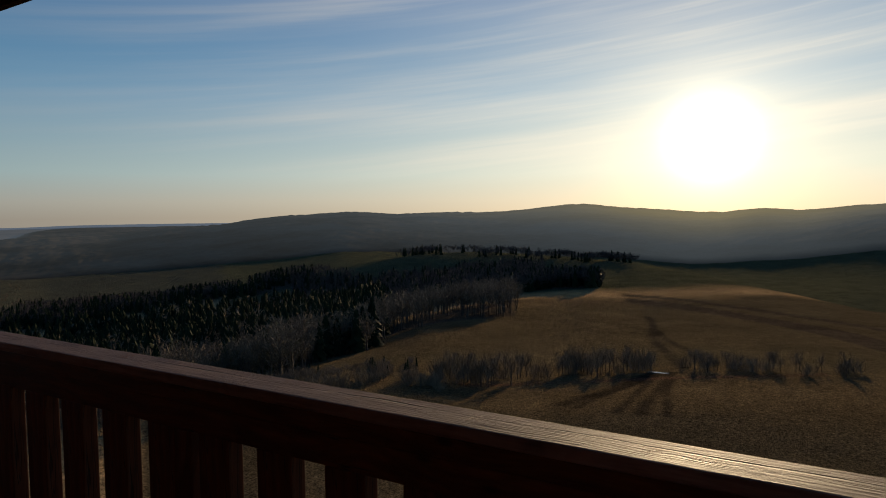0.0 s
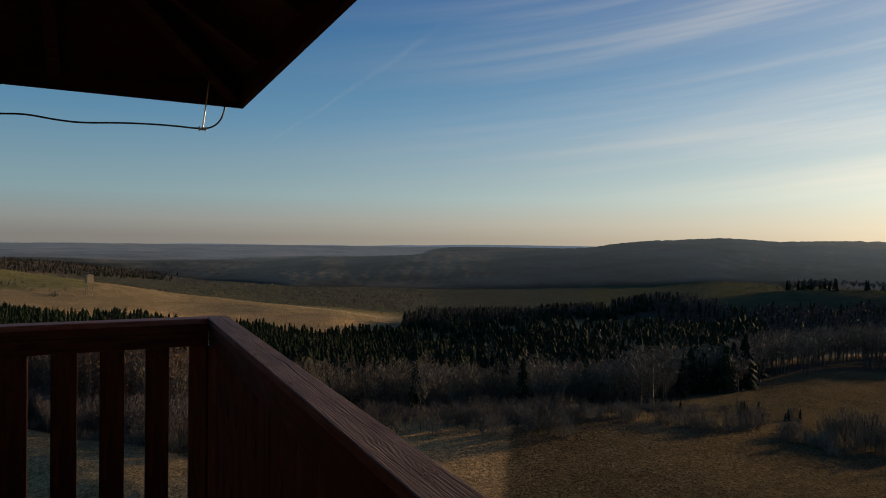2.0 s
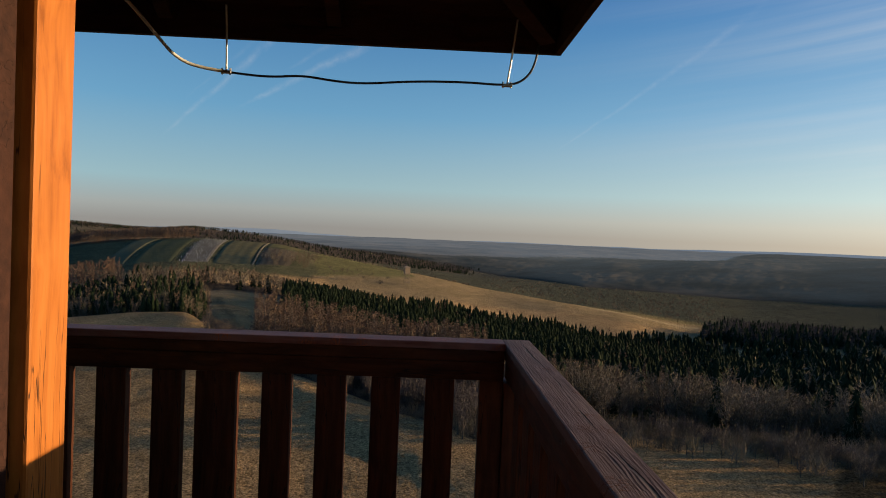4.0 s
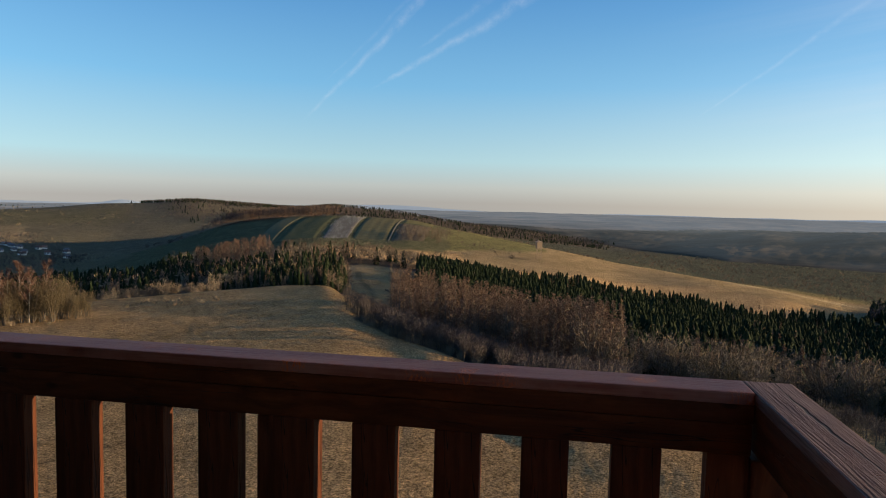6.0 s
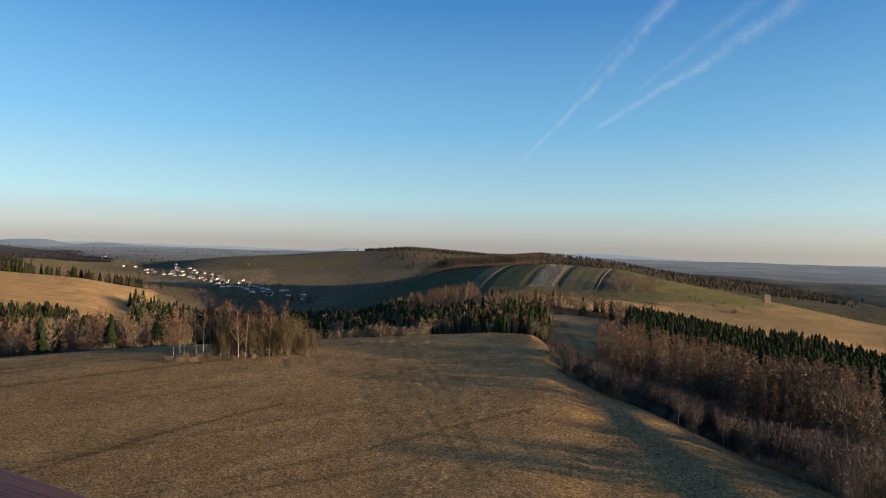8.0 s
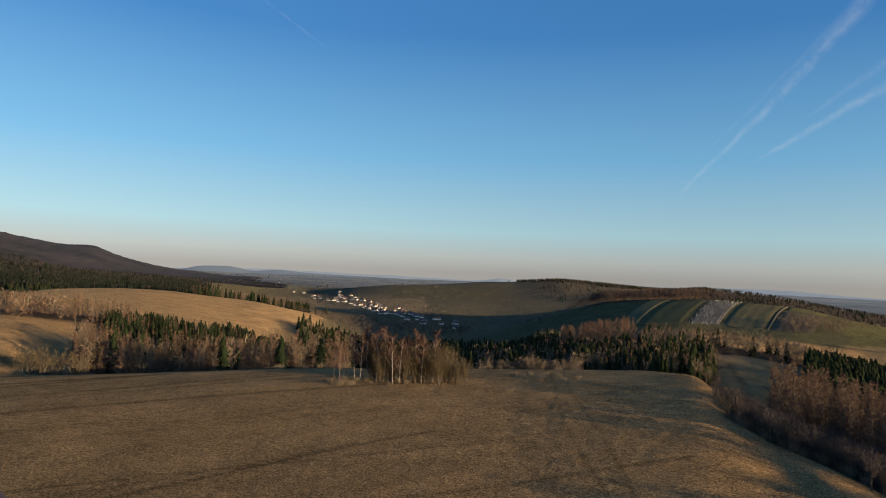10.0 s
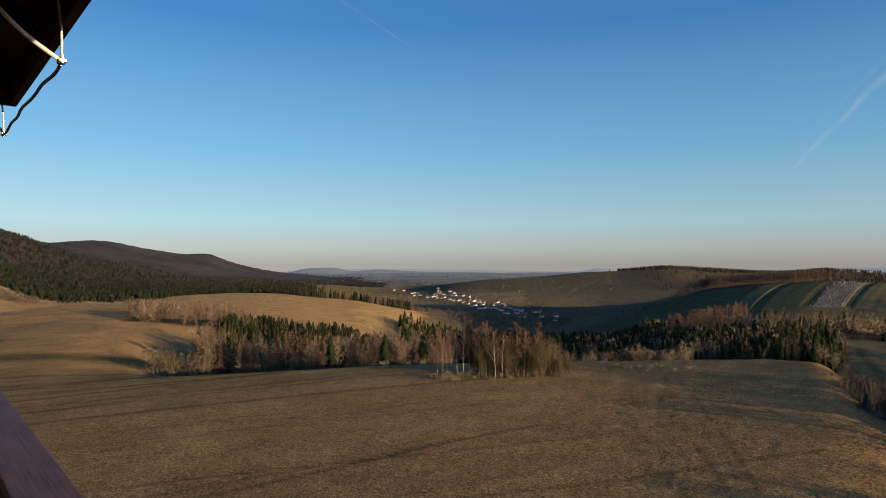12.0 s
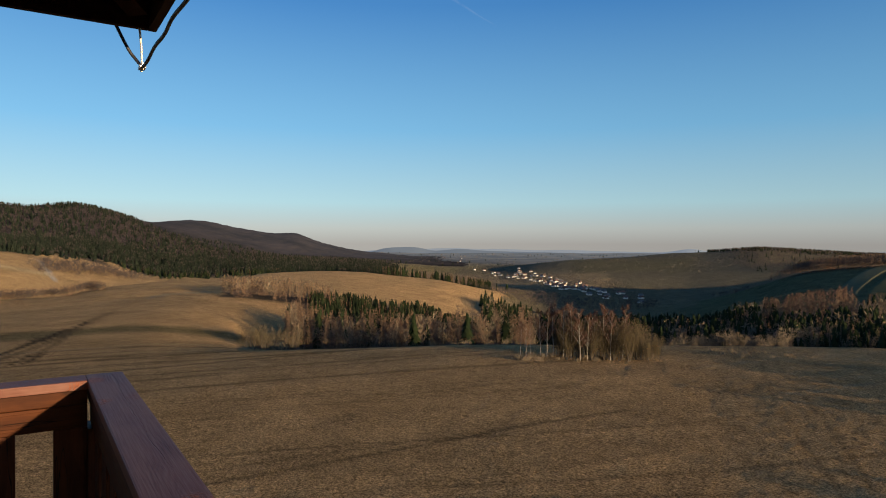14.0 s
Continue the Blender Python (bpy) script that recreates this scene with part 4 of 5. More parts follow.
def mesh_of(name, pieces, mats):
    """One mesh out of (verts, tris, material number, tint) pieces."""
    v, f, m, tint, n = [], [], [], [], 0
    for pv, pf, k, ti in pieces:
        v.append(pv)
        f.append(pf + n)
        m.append(np.full(len(pf), k))
        tint.append(np.broadcast_to(ti, (len(pv),)))
        n += len(pv)
    v, f, m, tint = np.concatenate(v), np.concatenate(f), np.concatenate(m), np.concatenate(tint)
    me = bpy.data.meshes.new(name)
    me.vertices.add(len(v))
    me.vertices.foreach_set("co", v.astype(np.float32).ravel())
    me.loops.add(f.size)
    me.loops.foreach_set("vertex_index", f.astype(np.int32).ravel())
    me.polygons.add(len(f))
    me.polygons.foreach_set("loop_start", np.arange(0, f.size, 3))
    me.polygons.foreach_set("material_index", m.astype(np.int32))
    me.update(calc_edges=True)
    a = me.attributes.new("tint", "FLOAT", "POINT")
    a.data.foreach_set("value", tint.astype(np.float32))
    for x in mats:
        me.materials.append(x)
    return me


def planted(kind, x, y, z, tall, fine, mats):
    """Pieces of many trees of one kind at the given places."""
    out = []
    pick = rng.integers(0, 5, len(x))
    turn = rng.uniform(0, 6.2832, len(x))
    wide = tall * rng.uniform(0.85, 1.2, len(x))
    tint = rng.uniform(0, 1, len(x))
    for k, (crown, stem) in enumerate(shape(kind, fine)):
        sel = np.flatnonzero(pick == k)
        if not len(sel):
            continue
        c, s = np.cos(turn[sel])[:, None], np.sin(turn[sel])[:, None]
        parts = ((crown, SHAPES[kind][1]), (stem, bark)) if fine > 1 else ((crown, SHAPES[kind][1]),)
        for (v, f), m in parts:
            X = (v[:, 0] * c - v[:, 1] * s) * wide[sel][:, None] + x[sel][:, None]
            Y = (v[:, 0] * s + v[:, 1] * c) * wide[sel][:, None] + y[sel][:, None]
            Z = v[:, 2] * tall[sel][:, None] + z[sel][:, None]
            V = np.stack([X, Y, Z], -1).reshape(-1, 3)
            Fc = (f[None] + (np.arange(len(sel)) * len(v))[:, None, None]).reshape(-1, 3)
            out.append((V, Fc, mats.index(m), np.repeat(tint[sel], len(v))))
    return out


def grow(l0, l1, n0, n1, f0, f1, count, mix, tall, fine, name, label):
    """Plants one stretch of woodland as one object."""
    u = rng.uniform(0, 1, count)
    near, far_ = n0 + (n1 - n0) * u, f0 + (f1 - f0) * u
    rr = np.sqrt(near ** 2 + (far_ ** 2 - near ** 2) * rng.uniform(0, 1, count))
    rr = rr * (1 + 0.03 * np.sin(u * 23 + n0))
    x, y = at(l0 + (l1 - l0) * u + rng.normal(0, 0.7, count) * (rr > 600), rr)
    x, y = x + rng.normal(0, 1.0, count), y + rng.normal(0, 1.0, count)
    z = height(x, y)
    h = rng.uniform(tall[0], tall[1], count)
    kinds = list(mix)
    which = rng.choice(len(kinds), count, p=np.array([mix[k] for k in kinds]) / sum(mix.values()))
    mats = [bark] + [m for m in dict.fromkeys(SHAPES[k][1] for k in kinds)]
    pieces = []
    for i, k in enumerate(kinds):
        sel = which == i
        if sel.any():
            hk = h[sel] * (0.4 if k == "bush" and tall[0] > 4 else 1)
            level = np.digitize(-rr[sel], (-900, -280, -112))
            for lv in range(4):
                q = level == lv
                if q.any():
                    pieces += planted(k, x[sel][q], y[sel][q], z[sel][q] - 0.1, hk[q], lv, mats)
    tagged(new(name, mesh_of(name, pieces, mats)), label, "woodland", kind="stuff")


for row in woods:
    grow(*row)

# ---------------------------------------------------------------- helpers for built things
def part(name, bm, mat, parent, label=""):
    me = bpy.data.meshes.new(name)
    bm.to_mesh(me)
    bm.free()
    me.materials.append(mat)
    ob = new(name, me)
    ob.parent = parent
    return tagged(ob, label)


def box(x0, x1, y0, y1, z0, z1, bevel=0.0, bm=None):
    bm = bm or bmesh.new()
    m = Matrix.Translation(((x0 + x1) / 2, (y0 + y1) / 2, (z0 + z1) / 2)) @ Matrix.Diagonal((abs(x1 - x0), abs(y1 - y0), abs(z1 - z0), 1))
    made = bmesh.ops.create_cube(bm, size=1.0, matrix=m)
    if bevel:
        bmesh.ops.bevel(bm, geom=list({e for v in made["verts"] for e in v.link_edges}), offset=bevel, segments=2, affect="EDGES", profile=0.6)
    return bm


def empty(name, place, label, category, group=""):
    ob = new(name)
    ob.location = place
    return tagged(ob, label, category, group)


# ---------------------------------------------------------------- lookout platform
DECK, RAIL = 19.85, 21.1                 # heights of the deck and of the rail's top
LX, LY, RW = 4.363, 5.797, 0.115          # clear size of the platform and rail width
APRON, PITCH, GAP = 0.154, 0.22, 0.103


def railing(name, origin, turn_deg, length, over0, over1, posts, label, top=None):
    """A railing along local -x from a corner; local +y is outward. over: how far the top board runs past each end."""
    rail = empty(name, (0, 0, 0), label, "railing", "platform railings")
    rail.matrix_world = pose(*origin, 0, 0, turn_deg)
    part("top_board", box(-length - over1, over0, 0.0, RW, -0.030, 0.0, 0.005), top or wood_top, rail, "broad worn top board with knots and cracks")
    part("upper_apron", box(-length - over1 * 0.9, over0 * 0.9, 0.005, RW - 0.012, -0.076, -0.031, 0.003), wood_x, rail)
    part("lower_apron", box(-length - over1 * 0.7, over0 * 0.7, 0.012, RW - 0.03, -APRON, -0.079, 0.003), wood_x, rail)
    part("bottom_rail", box(-length, 0.0, 0.066, RW + 0.008, -1.24, -1.16, 0.004), wood_x, rail)
    part("end_stile", box(-0.097, -0.001, 0.014, 0.062, -1.3, -APRON - 0.001, 0.003), wood_z, rail)
    first, x_first = None, 0.0
    k = 0
    while -0.2 - PITCH * k - (PITCH - GAP) > -length - 0.02:
        x1 = -0.2 - PITCH * k
        if first is None:
            first, x_first = part("baluster", box(x1 - (PITCH - GAP), x1, 0.014, 0.062, -1.3, -APRON - 0.001, 0.003), wood_z, rail), x1
        else:
            b = new("baluster", first.data)
            b.parent = rail
            b.location = (x1 - x_first + rng.normal(0, 0.0015), 0, 0)
        k += 1
    for px in posts:
        part("post", box(px - 0.078, px + 0.078, 0.016, 0.1, -1.5, -0.156, 0.006), wood_z, rail)
    return rail


railing("railing", (0, 0, RAIL), 0, LX, 0.0, RW, (-1.165, -2.75), "red-brown stained wooden railing with plank balusters")
railing("railing", (0, 0 - LY, RAIL), -90, LY, RW, RW, (-1.3, -2.85, -4.4), "red-brown stained wooden railing facing the sun", wood_top_grey)
railing("railing", (-LX, 0, RAIL), 90, LY, 0.0, 0.0, (-1.3, -2.85, -4.4), "red-brown wooden railing lit orange by the sun")
railing("railing", (-LX, -LY, RAIL), 180, LX, RW, 0.0, (-1.165, -2.75), "red-brown stained wooden railing with plank balusters")


def corner_post(x0, y0):
    ob = empty("corner_post", (x0, y0, DECK - 0.2), "square stained corner post of the railing", "post", "railing corner posts")
    part("shaft", box(-0.06, 0.06, -0.06, 0.06, 0, RAIL - DECK + 0.2 - 0.16, 0.006), wood_z, ob)


for cx, cy in ((0.06, 0.06), (-LX - 0.06, 0.06), (0.06, -LY - 0.06), (-LX - 0.06, -LY - 0.06)):
    corner_post(cx, cy)


def tower():
    t = empty("tower_frame", (-LX / 2, -LY / 2, DECK), "wooden frame and deck of the lookout tower", "tower")
    for k in range(40):
        y0 = -LY / 2 - 0.15 + k * (LY + 0.3) / 40
        part("deck_board", box(-LX / 2 - 0.15, LX / 2 + 0.15, y0, y0 + (LY + 0.3) / 40 - 0.008, -0.04, 0.0, 0.003), wood_deck, t)
    for sx in (-1, 1):
        part("joist", box(sx * LX / 2 - 0.1, sx * LX / 2 + 0.1, -LY / 2, LY / 2, -0.28, -0.045), wood_z, t)
        for sy in (-1, 1):
            part("leg", box(sx * LX / 2 - 0.13, sx * LX / 2 + 0.13, sy * LY / 2 - 0.13, sy * LY / 2 + 0.13, -DECK - 1.5, -0.285), wood_z, t)


tower()


CORE_X, CORE_Y = 1.24, 0.93            # gap between the railing and the added shading core


def shading_core():
    """Unseen dark boards between stout corner posts, added to keep sky light off the rails."""
    ob = empty("shading_core", (-LX / 2, -LY / 2, DECK), "dark boards added to shade the railings, between honey-brown corner posts", "wall")
    hx, hy, h = LX / 2 - CORE_X, LY / 2 - CORE_Y, 2.75
    for sx in (-1, 1):
        for sy in (-1, 1):
            part("corner_post", box(sx * (hx - 0.08) - 0.08, sx * (hx - 0.08) + 0.08, sy * (hy - 0.08) - 0.08, sy * (hy - 0.08) + 0.08, 0, h, 0.008), wood_post, ob)
    n = 16
    for k in range(n):
        y0 = -hy + 0.17 + k * (2 * hy - 0.34) / n
        y1 = y0 + (2 * hy - 0.34) / n - 0.006
        for sx in (-1, 1):
            part("board", box(sx * (hx - 0.05) - 0.015, sx * (hx - 0.05) + 0.015, y0, y1, 0.01, h, 0.003), wood_roof, ob)
    n = 8
    for k in range(n):
        x0 = -hx + 0.17 + k * (2 * hx - 0.34) / n
        x1 = x0 + (2 * hx - 0.34) / n - 0.006
        for sy in (-1, 1):
            part("board", box(x0, x1, sy * (hy - 0.05) - 0.015, sy * (hy - 0.05) + 0.015, 0.01, h, 0.003), wood_roof, ob)


shading_core()
EAVE = RAIL + 1.23


def roof():
    ob = empty("roof", (-2.158, -LY / 2, EAVE), "dark wooden hip roof with boarded underside", "roof")
    hx, hy, rise = 2.374, LY / 2 + 0.236, 1.45
    rl = hy - hx
    def sheet(lift):
        bm = bmesh.new()
        c = [bm.verts.new(p) for p in ((hx, hy, lift), (-hx, hy, lift), (-hx, -hy, lift), (hx, -hy, lift), (0, rl, rise + lift), (0, -rl, rise + lift))]
        for q in ((0, 4, 1), (1, 4, 5, 2), (2, 5, 3), (3, 5, 4, 0)):
            bm.faces.new([c[i] for i in q])
        return bm
    under = part("boarded_underside", sheet(0.13), wood_roof, ob)
    s = under.modifiers.new("thickness", "SOLIDIFY")
    s.thickness = 0.03
    part("shingles", sheet(0.19), shingle, ob)
    t = 0.03
    part("fascia", box(-hx, hx, hy - t, hy, 0, 0.20, 0.003), wood_roof, ob)
    part("fascia", box(-hx, hx, -hy, -hy + t, 0, 0.20, 0.003), wood_roof, ob)
    part("fascia", box(hx - t, hx, -hy + t, hy - t, 0, 0.20, 0.003), wood_roof, ob)
    part("fascia", box(-hx, -hx + t, -hy + t, hy - t, 0, 0.20, 0.003), wood_roof, ob)
    def beam(name, a, b, w, h):
        a, b = Vector(a), Vector(b)
        bm = box(-w / 2, w / 2, 0, (b - a).length, -h, 0, 0.004)
        m = Matrix.Translation(a) @ (b - a).to_track_quat("Y", "Z").to_matrix().to_4x4()
        bmesh.ops.transform(bm, matrix=m, verts=bm.verts)
        part(name, bm, wood_roof, ob)
    for sx in (-1, 1):
        for sy in (-1, 1):
            beam("hip_rafter", (sx * (hx - 0.04), sy * (hy - 0.04), 0.128), (0, sy * rl, rise + 0.108), 0.08, 0.11)
    for k in range(-3, 4):
        for sx in (-1, 1):
            beam("rafter", (sx * (hx - 0.04), k * 0.75, 0.128), (sx * max(0.0, hx * (abs(k * 0.75) - rl) / hx), k * 0.75, 0.108 + rise * (1 - max(0.0, (abs(k * 0.75) - rl) / hx))), 0.06, 0.09)
    for k in (-1.4, -0.7, 0, 0.7, 1.4):
        for sy in (-1, 1):
            beam("rafter", (k, sy * (hy - 0.04), 0.128), (k, sy * (rl + abs(k)), 0.108 + rise * (1 - abs(k) / hx)), 0.06, 0.09)


roof()


def curve_part(name, pts, radius, mat, parent, label=""):
    cu = bpy.data.curves.new(name, "CURVE")
    cu.dimensions, cu.bevel_depth, cu.bevel_resolution, cu.resolution_u = "3D", radius, 2, 6
    sp = cu.splines.new("NURBS")
    sp.points.add(len(pts) - 1)
    for p, c in zip(sp.points, pts):
        p.co = (*c, 1)
    sp.use_endpoint_u, sp.order_u = True, 3
    tmp = bpy.data.objects.new(name, cu)
    me = bpy.data.meshes.new_from_object(tmp)
    bpy.data.objects.remove(tmp)
    me.materials.append(mat)
    ob = new(name, me)
    ob.parent = parent
    return tagged(ob, label)


def lightning_wire():
    z = RAIL
    ob = empty("lightning_conductor", (0, 0.18, z + 1.23), "lightning conductor wire on short rods under the roof edge", "wire")
    def P(*pts):
        return [(x, y - 0.18, zz - 1.23) for x, y, zz in pts]
    for bx, by, bz, lean in ((-0.02, 0.18, 1.08, 0.03), (-1.21, 0.18, 1.08, 0.0), (-3.183, 0.207, 1.117, 0.03), (-4.512, 0.185, 1.09, 0.0)):
        curve_part("rod", P((bx + lean, by - 0.03, bz + 0.27), (bx + lean * 0.6, by, bz + 0.13), (bx, by, bz)), 0.0042, zinc_pale, ob, "short zinc rod")
        clamp = part("clamp", box(bx - 0.022, bx + 0.022, by - 0.191, by - 0.169, bz - 1.237, bz - 1.226, 0.002), zinc, ob, "small zinc clamp with bolts")
        for s in (-1, 1):
            bm = bmesh.new()
            bmesh.ops.create_cone(bm, cap_ends=True, segments=6, radius1=0.0045, radius2=0.0045, depth=0.026, matrix=Matrix.Translation((bx + s * 0.017, by - 0.18, bz - 1.229)))
            part("bolt", bm, zinc_pale, clamp)
    curve_part("wire", P((0.11, 0.19, 1.26), (0.10, 0.18, 1.17), (0.05, 0.18, 1.10), (-0.02, 0.18, 1.078), (-0.2, 0.18, 1.085), (-0.43, 0.18, 1.077), (-0.63, 0.18, 1.056), (-0.76, 0.18, 1.062), (-0.89, 0.18, 1.080), (-1.02, 0.18, 1.066), (-1.15, 0.18, 1.073), (-1.21, 0.18, 1.08)), 0.005, cable_dark, ob)
    curve_part("wire", P((-1.21, 0.18, 1.08), (-1.32, 0.15, 1.085), (-1.39, 0.10, 1.11), (-1.43, 0.04, 1.16), (-1.51, 0.0, 1.26), (-1.57, -0.02, 1.32), (-1.62, -0.06, 1.37), (-1.7, -0.15, 1.5)), 0.007, cable_sunlit, ob, "zinc wire, coloured pale for the sun on it")
    curve_part("wire", P((-3.183, 0.207, 1.115), (-3.246, 0.206, 1.100), (-3.382, 0.205, 1.106), (-3.546, 0.204, 1.121), (-3.672, 0.202, 1.111), (-3.812, 0.2, 1.111), (-4.001, 0.195, 1.120), (-4.071, 0.19, 1.090), (-4.262, 0.188, 1.103), (-4.40, 0.186, 1.080), (-4.512, 0.185, 1.088)), 0.0058, cable_dark, ob)
    curve_part("wire", P((-3.183, 0.207, 1.117), (-3.19, 0.17, 1.140), (-3.15, 0.10, 1.172), (-3.08, 0.02, 1.22), (-3.0, -0.10, 1.33), (-2.95, -0.3, 1.52)), 0.0072, cable_sunlit, ob, "zinc wire, coloured pale for the sun on it")
    curve_part("wire", P((-4.512, 0.185, 1.09), (-4.555, 0.18, 1.115), (-4.575, 0.14, 1.17), (-4.56, 0.08, 1.30)), 0.0058, cable_dark, ob)


lightning_wire()

# ---------------------------------------------------------------- birch clump on the field
def single_tree(name, crown, stem, crown_mat, stem_mat, place, tall, wide, turn, label, category, group):
    """One tree that stands by itself: trunk with limbs, and crown of twigs."""
    ob = empty(name, place, label, category, group)
    ob.rotation_euler[2] = turn
    for nm, (v, f), m in (("trunk", stem, stem_mat), ("crown", crown, crown_mat)):
        me = mesh_of(nm, [(v * [wide, wide, tall], f, 0, rng.uniform(0, 1))], [m])
        p = new(nm, me)
        p.parent = ob
    return ob


def birch_shape(seed):
    r = np.random.default_rng(seed)
    lean = r.normal(0, 0.05, 2)
    def axis(u):
        return np.array([lean[0] * u * u + 0.012 * math.sin(5 * u + seed), lean[1] * u * u + 0.012 * math.cos(4 * u + seed), u])
    stems = [tube([axis(u) for u in (-0.02, 0.2, 0.4, 0.6, 0.8, 0.97)], [0.0066, 0.0060, 0.0052, 0.0042, 0.0028, 0.0008], 6)]
    pts, ways = [], []
    for k in range(30):
        u = r.uniform(0.26, 0.95)
        t = r.uniform(0, 6.2832)
        d = np.array([math.cos(t), math.sin(t), 0])
        reach = r.uniform(0.08, 0.2) * (1.25 - u)
        p0, p1, p2 = axis(u), axis(u) + d * reach * 0.6 + [0, 0, reach * 0.9], axis(u) + d * reach + [0, 0, reach * 1.7]
        stems.append(tube([p0, p1, p2], [0.0030, 0.0020, 0.0006], 3))
        for _ in range(42):
            w = r.uniform(0.2, 1)
            p = p0 * (1 - w) ** 2 + 2 * w * (1 - w) * p1 + w * w * p2
            pts.append(p)
            ways.append(unit(d * r.uniform(-0.3, 0.8) + r.normal(0, 0.45, 3) + [0, 0, r.uniform(-0.5, 0.8)]))
    return blades(np.array(pts), np.array(ways), r.uniform(0.025, 0.065, len(pts)), 0.0062, r), joined(stems)


def sapling_shape(seed):
    """Tall goat willow or alder, many stems from the ground."""
    r = np.random.default_rng(seed)
    stems, pts, ways = [], [], []
    for k in range(8):
        t = r.uniform(0, 6.2832)
        d = np.array([math.cos(t), math.sin(t), 0])
        out, top = r.uniform(0.04, 0.34), r.uniform(0.62, 0.97)
        p0, p1, p2 = d * 0.02, d * out * 0.4 + [0, 0, 0.45 * top], d * out + [0, 0, top]
        stems.append(tube([p0 - [0, 0, 0.03], p1, p2], [0.010, 0.007, 0.002], 4))
        for _ in range(420):
            w = r.uniform(0.3, 1)
            p = p0 * (1 - w) ** 2 + 2 * w * (1 - w) * p1 + w * w * p2
            pts.append(p + r.normal(0, 0.055, 3))
            ways.append(unit(d * r.uniform(-0.2, 0.9) + r.normal(0, 0.6, 3) + [0, 0, 0.5]))
    return blades(np.array(pts), np.array(ways), r.uniform(0.03, 0.075, len(pts)), 0.0062, r), joined(stems)


def plant_clump():
    shapes = [birch_shape(70 + k) for k in range(5)]
    for k, l in enumerate((50.9, 50.1, 49.2, 48.7, 48.1, 47.3, 46.6, 45.9, 45.3, 44.6, 43.9, 43.3, 42.3, 50.5)):
        r = 137 + rng.uniform(-3, 6)
        x, y = at(l, r)
        tall = rng.uniform(9.2, 11.4) if k not in (0, 1, 13) else rng.uniform(6.2, 8)
        c, st = shapes[k % 5]
        single_tree("birch_tree", c, st, birch_twig, birch_white, (x, y, float(height(x, y)) - 0.1), tall, tall * rng.uniform(0.9, 1.15), rng.uniform(0, 6.28),
                    "leafless birch with white trunk and reddish twigs", "tree", "clump of trees on the field")
    shapes = [sapling_shape(90 + k) for k in range(5)]
    for k in range(24):
        l = 39.6 + 8.6 * (k + rng.uniform(-0.5, 0.5)) / 24
        r = 138 + rng.uniform(-3, 7)
        x, y = at(l, r)
        tall = rng.uniform(7, 9) if l > 41 else rng.uniform(4.6, 6.2)
        c, st = shapes[k % 5]
        single_tree("willow_tree", c, st, willow_twig, bark, (x, y, float(height(x, y)) - 0.1), tall, tall * rng.uniform(0.8, 1.1), rng.uniform(0, 6.28),
                    "leafless olive-brown willow with several stems", "tree", "clump of trees on the field")
    for k in range(26):
        l = 39.5 + 13 * (k + rng.uniform(-0.5, 0.5)) / 26
        x, y = at(l, 134 + rng.uniform(-3, 8))
        tall = rng.uniform(0.8, 2.2)
        c, st = shape("bush", 3)[k % 5]
        single_tree("shrub", c, st, twig_grey, bark, (x, y, float(height(x, y)) - 0.05), tall, tall * 1.3, rng.uniform(0, 6.28),
                    "low bare shrub under the clump of trees", "shrub", "shrubs under the clump")


plant_clump()

# ---------------------------------------------------------------- village, tower and plots in the distance
house_white = plain_material("white_render", (0.62, 0.58, 0.50), 0.8, 0.0, 0.08, 0.4)
roof_red = plain_material("clay_roof", (0.14, 0.075, 0.052), 0.8)
roof_grey = plain_material("grey_roof", (0.11, 0.105, 0.10), 0.7)
glass_dark = plain_material("dark_window", (0.03, 0.035, 0.04), 0.2)
sleeve_pale = plain_material("pale_sleeve", (0.42, 0.395, 0.35), 0.7)
plank_pale = plain_material("weathered_planks", (0.27, 0.19, 0.115), 0.8)


def house(place, turn, w, d, h, rise, roof_mat, label):
    ob = empty("house", place, label, "house", "village houses")
    ob.rotation_euler[2] = turn
    part("wall", box(-w / 2, w / 2, -d / 2, d / 2, -1.5, h), house_white, ob, "pale rendered wall")
    bm = bmesh.new()
    e = 0.5
    c = [bm.verts.new(p) for p in ((-w / 2 - e, -d / 2 - e, h - 0.2), (w / 2 + e, -d / 2 - e, h - 0.2), (w / 2 + e, d / 2 + e, h - 0.2), (-w / 2 - e, d / 2 + e, h - 0.2), (-w / 2 - e, 0, h + rise), (w / 2 + e, 0, h + rise))]
    for q in ((0, 1, 5, 4), (2, 3, 4, 5), (0, 4, 3), (1, 2, 5), (3, 2, 1, 0)):
        bm.faces.new([c[i] for i in q])
    top = part("roof", bm, roof_mat, ob)
    part("chimney", box(w * 0.2, w * 0.2 + 0.6, -0.3, 0.3, h + rise * 0.4, h + rise + 0.6), roof_red, top)
    for sx in (-0.3, 0.05, 0.32):
        part("window", box(w * sx - 0.6, w * sx + 0.6, -d / 2 - 0.05, -d / 2 + 0.02, 1.2, 2.6), glass_dark, ob)
    return ob


